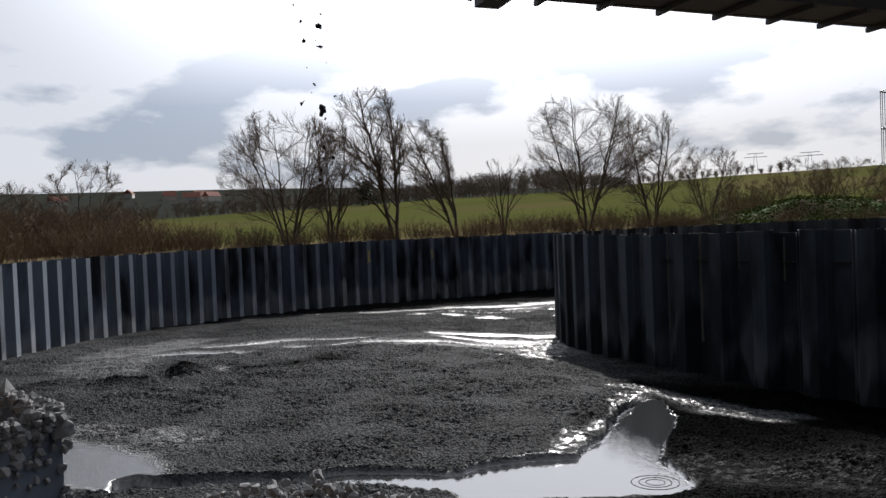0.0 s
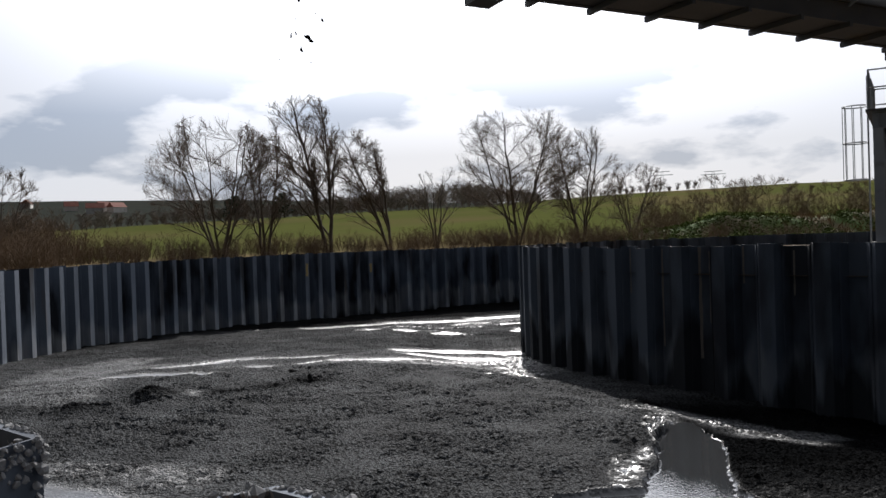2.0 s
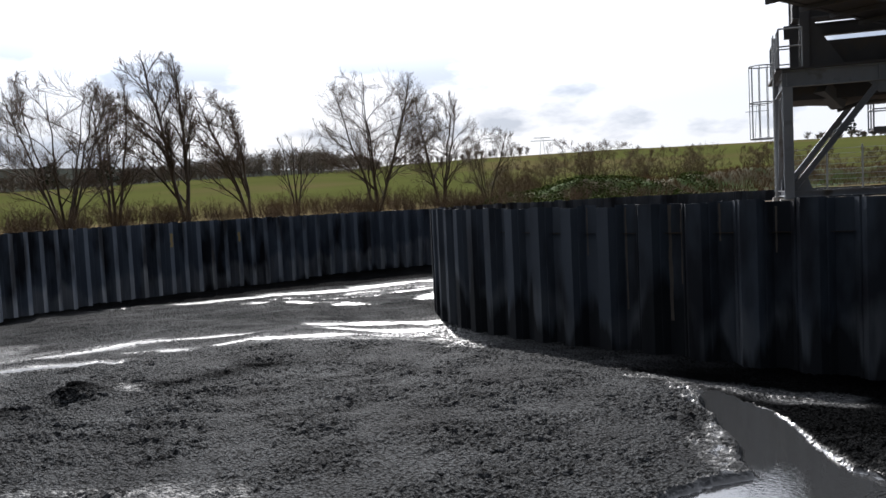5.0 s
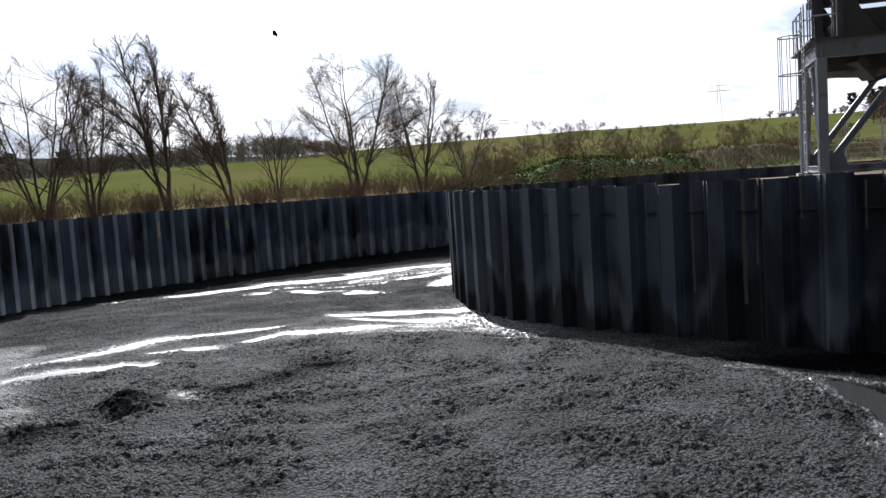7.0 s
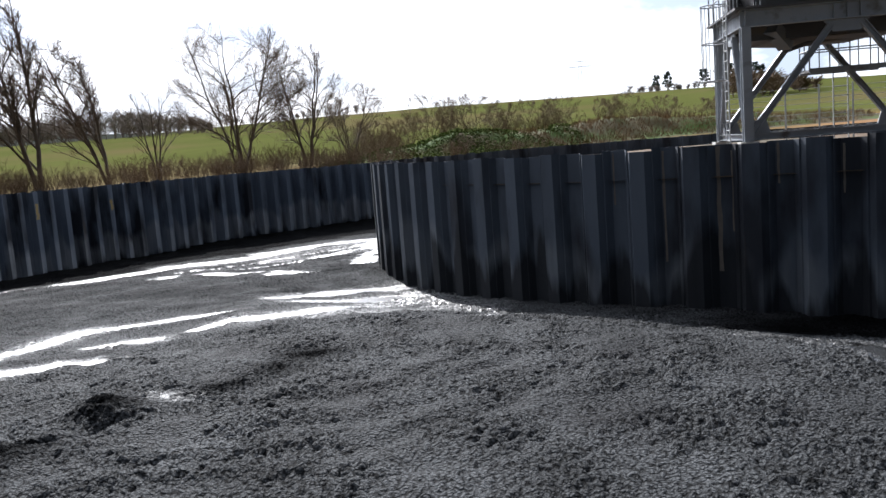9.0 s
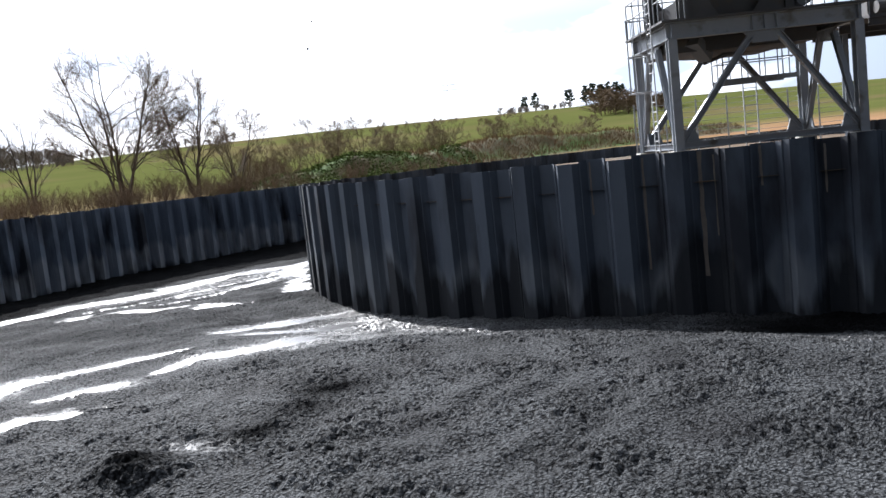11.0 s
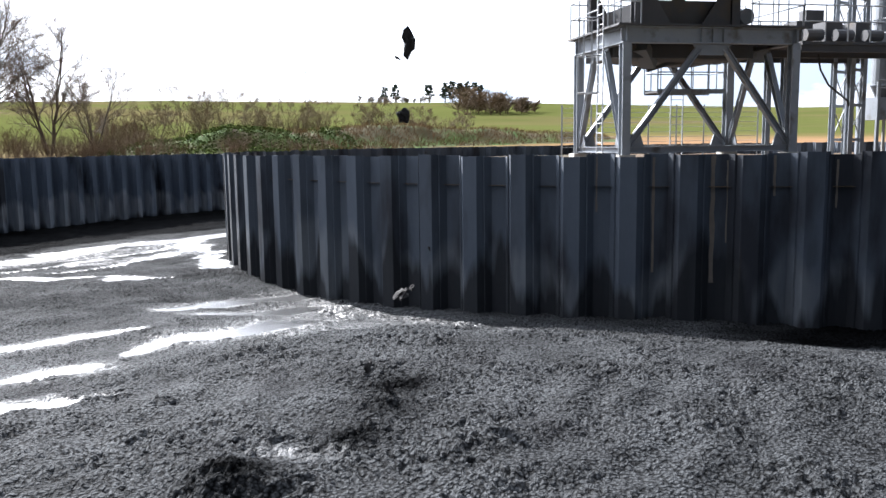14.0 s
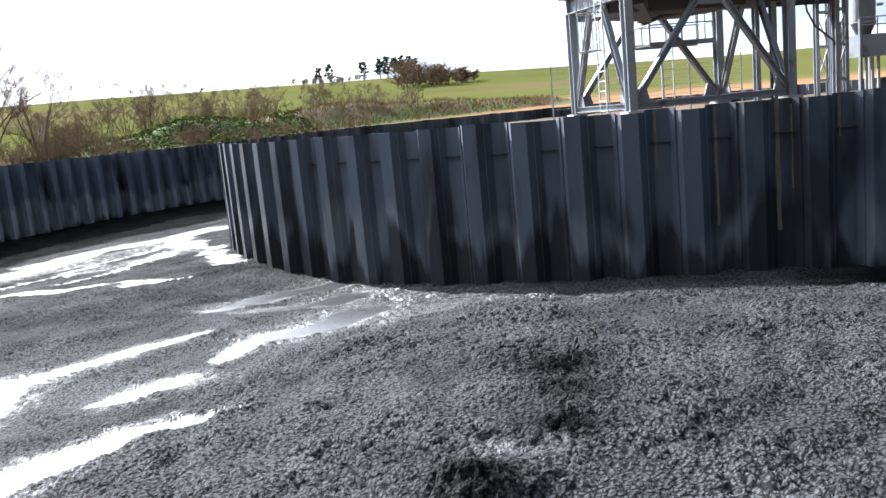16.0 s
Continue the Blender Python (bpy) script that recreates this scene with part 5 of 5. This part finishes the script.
def mesh_fence():
    """A light post-and-wire fence behind the tower."""
    t = thing("wire_fence", TOWER, "thin wire fence behind the tower", "fence")
    y = TD + 3.2
    for k in range(8):
        x = 0.6 + 1.15 * k
        part("post", Geo().tube([(x, y, -0.45), (x, y, 1.75)], 0.03, 6), M_RAIL, t)
    for k in range(9):
        part("wire", Geo().tube([(0.6, y, 0.2 + 0.18 * k), (8.65, y, 0.2 + 0.18 * k)], 0.008, 4), M_RAIL, t)


mesh_fence()


# ---- conveyor bridge ----
BR0, BR1, BRZ = Vector((-3.65, 15.36)), Vector((17.25, 22.36)), 7.63
LIP = 1.5                          # from the nose of the bridge to where the clay tips over


def bridge():
    ang = math.degrees(math.atan2(BR1.y - BR0.y, BR1.x - BR0.x))
    ln = (BR1 - BR0).length
    t = thing("conveyor_bridge", pose(BR0.x, BR0.y, BRZ, 0, 1.5, ang), "dark steel conveyor bridge with walkway and handrail", "conveyor")
    solid = 5.0
    for y in (-0.62, 0.62):
        part("girder", Geo().ibeam((solid, y, 0.34), (ln, y, 0.34), 0.16, 0.5, 0.03), M_DARK, t)
        part("nose_girder", Geo().ibeam((0.2, y, 0.26), (solid, y, 0.26), 0.09, 0.2, 0.02), M_DARK, t)
        part("upper_girder", Geo().beam((solid, y, 0.98), (ln, y, 0.98), 0.1, 0.3), M_STEEL, t)
    n = 15
    for k in range(n):
        x = 0.35 + (ln - 0.7) * (k + (0.2 if k == 1 else 0)) / (n - 1)
        part("cross_beam", Geo().beam((x, -0.78, 0.04), (x, 0.78, 0.04), 0.09, 0.12), M_DARK, t)
    part("support_beam", Geo().box(5.1, -0.95, -0.10, 5.65, 0.95, 0.14), M_DARK, t, "deep cross beam under the bridge")
    part("floor_plate", Geo().box(solid, -0.6, 0.11, ln, 0.6, 0.15), M_DARK, t)
    part("belt", Geo().box(1.8, -0.4, 0.52, ln - 0.5, 0.4, 0.56), M_BELT, t, "black rubber conveyor belt")
    for k in range(12):
        x = 2.3 + (ln - 3.2) * k / 11
        part("idler", Geo().tube([(x, -0.5, 0.44), (x, 0.5, 0.44)], 0.06, 8), M_TANK, t)
    part("end_drum", Geo().tube([(1.86, -0.5, 0.36), (1.86, 0.5, 0.36)], 0.19, 16), M_DARK, t)
    part("end_plate", Geo().hexa([(-0.25, -0.7, -0.12), (0.05, -0.7, -0.02), (0.05, 0.7, -0.02), (-0.25, 0.7, -0.12), (-0.2, -0.7, 0.3), (0.1, -0.7, 0.35), (0.1, 0.7, 0.35), (-0.2, 0.7, 0.3)]), M_DARK, t)
    for y in (-0.45, 0.45):
        part("side_board", Geo().box(1.9, y - 0.015, 0.56, ln - 0.5, y + 0.015, 0.86), M_DARK, t)
    part("walkway", Geo().box(solid, -1.35, 0.82, ln, -0.7, 0.87), M_STEEL, t, "grey grating walkway")
    m = 14
    for k in range(m):
        x = solid + 0.1 + (ln - solid - 0.2) * k / (m - 1)
        part("rail_post", Geo().tube([(x, -1.33, 0.62), (x, -1.33, 1.95)], 0.024, 6), M_RAIL, t)
        part("bracket", Geo().beam((x, -0.62, 0.5), (x, -1.33, 0.8), 0.05, 0.06), M_STEEL, t)
    for z in (1.95, 1.42):
        part("hand_rail", Geo().tube([(solid, -1.33, z), (ln, -1.33, z)], 0.024, 6), M_RAIL, t)
    return t


bridge()


# ---- falling clods ----
def clod_mesh(seed):
    """A torn lump of clay, flattened and ragged."""
    rnd = random.Random(seed)
    bm = bmesh.new()
    bmesh.ops.create_icosphere(bm, subdivisions=2, radius=1)
    o = Vector((seed * 7.3, seed * 3.1, 2.0))
    sx, sy, sz = rnd.uniform(0.6, 1.2), rnd.uniform(0.3, 0.6), rnd.uniform(0.6, 1.5)
    for v in bm.verts:
        c = v.co.copy()
        k = max(0.25, 1 + 1.1 * noise.noise(c * 1.2 + o) + 0.7 * noise.noise(c * 2.9 + o))
        v.co = Vector((c.x * sx * k, c.y * sy * k, c.z * sz * k))
    me = bpy.data.meshes.new("clod")
    bm.to_mesh(me)
    bm.free()
    me.materials.append(M_CLOD)
    return me


CLOD_MESHES = [clod_mesh(i + 1) for i in range(7)]
CLODS = []
# large clods: when each leaves the belt's end, its radius, how far aside it falls
EARLY = [(-0.79, 0.10, 0.15), (-0.55, 0.12, 0.1), (-0.38, 0.13, 0.15), (-0.33, 0.13, 0.25), (-0.03, 0.13, 0.2), (0.45, 0.08, -0.3), (0.47, 0.10, 0.0), (0.66, 0.09, 0.1), (1.39, 0.10, 0.2), (1.55, 0.08, 0.3), (1.58, 0.15, 0.05), (1.62, 0.11, 0.03), (1.70, 0.09, 0.2), (1.77, 0.10, 0.2), (1.84, 0.11, 0.05), (1.88, 0.12, -0.1), (2.34, 0.09, 0.45), (2.64, 0.10, 0.45), (2.68, 0.11, 0.3), (2.78, 0.15, 0.35), (2.87, 0.13, 0.0)]
MIDDLE = [(5.4, 0.07, 0.1), (6.19, 0.06, -0.4), (8.47, 0.17, 0.1), (8.48, 0.13, 0.0), (8.70, 0.19, 0.3), (8.86, 0.09, 0.4), (10.3, 0.12, 0.1), (10.82, 0.10, 0.15)]
LATE = [(11.0, 0.12, 0.38), (11.02, 0.14, 0.0), (11.07, 0.15, 0.1), (11.15, 0.16, 0.2), (11.18, 0.15, 0.05), (11.23, 0.13, 0.4), (11.29, 0.12, 0.1), (11.41, 0.13, -0.05), (11.57, 0.2, 0.26), (11.61, 0.15, 0.2), (11.64, 0.13, 0.42), (11.78, 0.15, 0.2), (11.97, 0.17, 0.35), (12.01, 0.12, -0.1), (12.39, 0.10, -0.4), (12.73, 0.12, -0.2), (12.80, 0.10, -0.25), (12.95, 0.12, -0.3)]
LAST = [(13.03, 0.12, -0.2), (13.35, 0.12, 0.2), (13.40, 0.10, 0.26), (13.57, 0.11, -0.5), (13.81, 0.10, 0.1), (14.01, 0.14, 0.0), (14.16, 0.14, -0.2), (14.28, 0.12, -0.3), (14.37, 0.12, 0.25), (14.43, 0.14, 0.05)]
# crumbling bursts of small pieces: first and last second at the belt's end, how many
BURSTS = [(-1.0, 0.1, 40), (0.4, 0.7, 6), (1.3, 1.95, 26), (2.3, 2.9, 14), (4.6, 5.5, 6), (8.4, 8.9, 8), (9.8, 10.8, 10), (10.8, 12.05, 34), (12.1, 13.05, 14), (13.2, 14.5, 22)]


def clods():
    rnd = random.Random(21)
    falls = [(te, r, side, rnd.gauss(0, 0.1)) for te, r, side in EARLY + MIDDLE + LATE + LAST]
    for t0, t1, many in BURSTS:
        for k in range(many):
            falls.append((t0 + (t1 - t0) * (k + rnd.random()) / many, 0.05 * rnd.random() ** 1.6 + 0.018, rnd.gauss(0.08, 0.2), rnd.gauss(0, 0.2)))
    for te, r, ox, oy in falls:
        ob = new("clay_clod", CLOD_MESHES[rnd.randrange(7)])
        ob.scale = (0.62 * r, 0.62 * r, 0.62 * r)
        tagged(ob, "dark wet lump of clay falling from the conveyor", "clod", "falling clay clods")
        CLODS.append((ob, te, r, ox, oy, [rnd.uniform(-1, 1) for _ in range(3)], rnd.uniform(0.3, 2.6)))


clods()


CRUMBS = []


def crumbs():
    """Small pieces of slurry thrown up where the larger clods strike."""
    rnd = random.Random(33)
    for ob, te, r, ox, oy, axis, back in list(CLODS):
        if r < 0.075:
            continue
        hit = te + 1.27
        if not 0.1 < hit < 15.7:
            continue
        for k in range(3):
            c = new("slurry_crumb", CLOD_MESHES[rnd.randrange(7)])
            q = rnd.uniform(0.02, 0.05)
            c.scale = (q, q, q * 1.6)
            tagged(c, "small dark splash of slurry", "splash", "splashes of slurry")
            CRUMBS.append((c, hit, ox, oy, rnd.gauss(0, 0.35), rnd.gauss(0, 0.35), rnd.uniform(1.4, 2.9)))


crumbs()


def crumb_rows(hit, ox, oy, vx, vy, vz):
    x, y = DROP[0] + ox, DROP[1] + oy
    ground_z = float(slurry_base(np.array(x), np.array(y))) - 0.10
    flight = 2 * vz / 9.81
    rows = [(0.0, pose(x, y, ground_z))]
    for k in range(0, 7):
        f = flight * k / 6
        t = hit + f
        if 0.02 < t < 15.98:
            rows.append((t, pose(x + vx * f, y + vy * f, ground_z + vz * f - 4.905 * f * f, 40 * k, 25 * k, 0)))
    rows.append((16.0, rows[-1][1]))
    out, last = [], None
    for t, m in rows:
        if frame(t) != last:
            out.append((t, m))
            last = frame(t)
    return out


def clod_rows(te, r, ox, oy, axis, back):
    """Rides on the belt, tips over its end, falls freely and sticks in the heap."""
    d = (BR1 - BR0).normalized()
    lip = BR0 + d * LIP
    z_belt = BRZ + 0.54 + r * 0.5
    rest = lip + d * back
    land_x, land_y = DROP[0] + ox, DROP[1] + oy
    z_land = float(slurry_base(np.array(land_x), np.array(land_y))) - 0.03 - 0.6 * r
    fall = math.sqrt(2 * (z_belt - z_land) / 9.81)
    ax = Vector(axis).normalized()
    spin = 260 * axis[0]

    def at(p, z, f):
        q = Matrix.Rotation(radians(spin * f), 4, ax)
        return Matrix.Translation((p[0], p[1], z)) @ q
    rows = []
    start = te - back / 0.9
    side = Vector((ox, oy)) * 0.8

    def place(t):
        if t <= start:
            return at(rest + side, z_belt, 0)
        if t < te:
            return at(rest.lerp(lip, (t - start) / (te - start)) + side, z_belt, 0)
        f = min((t - te) / fall, 1)
        p = (lip + side).lerp(Vector((land_x, land_y)), f)
        return at(p, z_belt + (z_land - z_belt) * f * f, f)
    times = {0.0, 16.0}
    for t in (start, te, te + fall, te + fall + 0.15):
        times.add(t)
    for k in range(1, 14):
        times.add(te + fall * k / 14)
    times.add(-0.01 + te + fall)
    last = None
    for t in sorted(times):
        t = min(max(t, 0.0), 16.0)
        key = frame(t)
        if key != last:
            rows.append((t, place(t)))
            last = key
    return rows


def motions():
    for ob, te, r, ox, oy, axis, back in CLODS:
        walk(ob, clod_rows(te, r, ox, oy, axis, back))
    for c, hit, ox, oy, vx, vy, vz in CRUMBS:
        walk(c, crumb_rows(hit, ox, oy, vx, vy, vz))


# ---- marks on the walls ----
def mark(name, c, r, deg, z0, z1, width, mat, label, seed):
    """A thin flaking run of paint or rust on a pile, its edges uneven."""
    rnd = random.Random(seed)
    g = Geo()
    n = 9
    vs = []
    a = radians(deg)
    ux, uy = -math.sin(a), math.cos(a)
    for k in range(n + 1):
        z = z0 + (z1 - z0) * k / n
        w0, w1 = -width * rnd.uniform(0.25, 0.6), width * rnd.uniform(0.25, 0.6)
        for w in (w0, w1):
            vs.append((c[0] + r * math.cos(a) + ux * w, c[1] + r * math.sin(a) + uy * w, z))
    g.add(vs, [(2 * k, 2 * k + 1, 2 * k + 3, 2 * k + 2) for k in range(n)])
    return tagged(new(name, g.mesh(name, mat)), label, "stain", kind="structure")


M_RUST = surf("rust_run", (0.10, 0.085, 0.07), (0.20, 0.165, 0.13), 5.0, 40.0, (0.8, 1.0), 0, 0.3, 0.005)


def marks():
    step = 360.0 / 196
    for k, z0, z1, w in ((111, 0.35, 2.36, 0.05), (113, 0.2, 2.38, 0.08), (113.3, 0.9, 2.3, 0.05), (112.6, 1.6, 2.38, 0.06), (109, 1.4, 2.38, 0.04), (117, 1.5, 2.3, 0.04), (115, 1.7, 2.38, 0.05)):
        even = round(k) % 2 == 0
        mark("rust_run", CI, RI + (0.129 if even else -0.1), k * step - (0.35 if k == int(k) else 0.0), z0, z1, w, M_RUST, "pale brown rust run on a sheet pile", int(k * 10))
    per = 360.0 / N_OUTER
    for k, z0, z1, w in ((159, 1.05, 1.7, 0.22), (149, 1.0, 1.5, 0.2)):
        mark("paint_mark", CO, RO - 0.228, k * per + PHASE, z0, z1, w, M_GLAZE, "faded yellow paint mark on a sheet pile", k)


marks()


def ripples():
    """Rings spreading on the near pool where drops fall."""
    x, y = 2.15, 8.75
    for r in (0.10, 0.17, 0.25):
        z = -0.077
        ob = new("ripple", Geo().ring((x, y, z), r, 0.007, 28).mesh("ripple", M_SLUDGE, True))
        tagged(ob, "ring ripple on the shallow pool", "ripple", "ripples on the pool")


ripples()

# ---- the rings of piles ----
ring_wall("wall_inner", CI, RI, TOP_I, 196, "inner ring of dark weathered steel sheet piles caked with mud", 110, 290)
ring_wall("wall_outer", CO, RO, TOP_O, N_OUTER, "outer ring of dark weathered steel sheet piles caked with mud", 20, 282, PHASE)
motions()
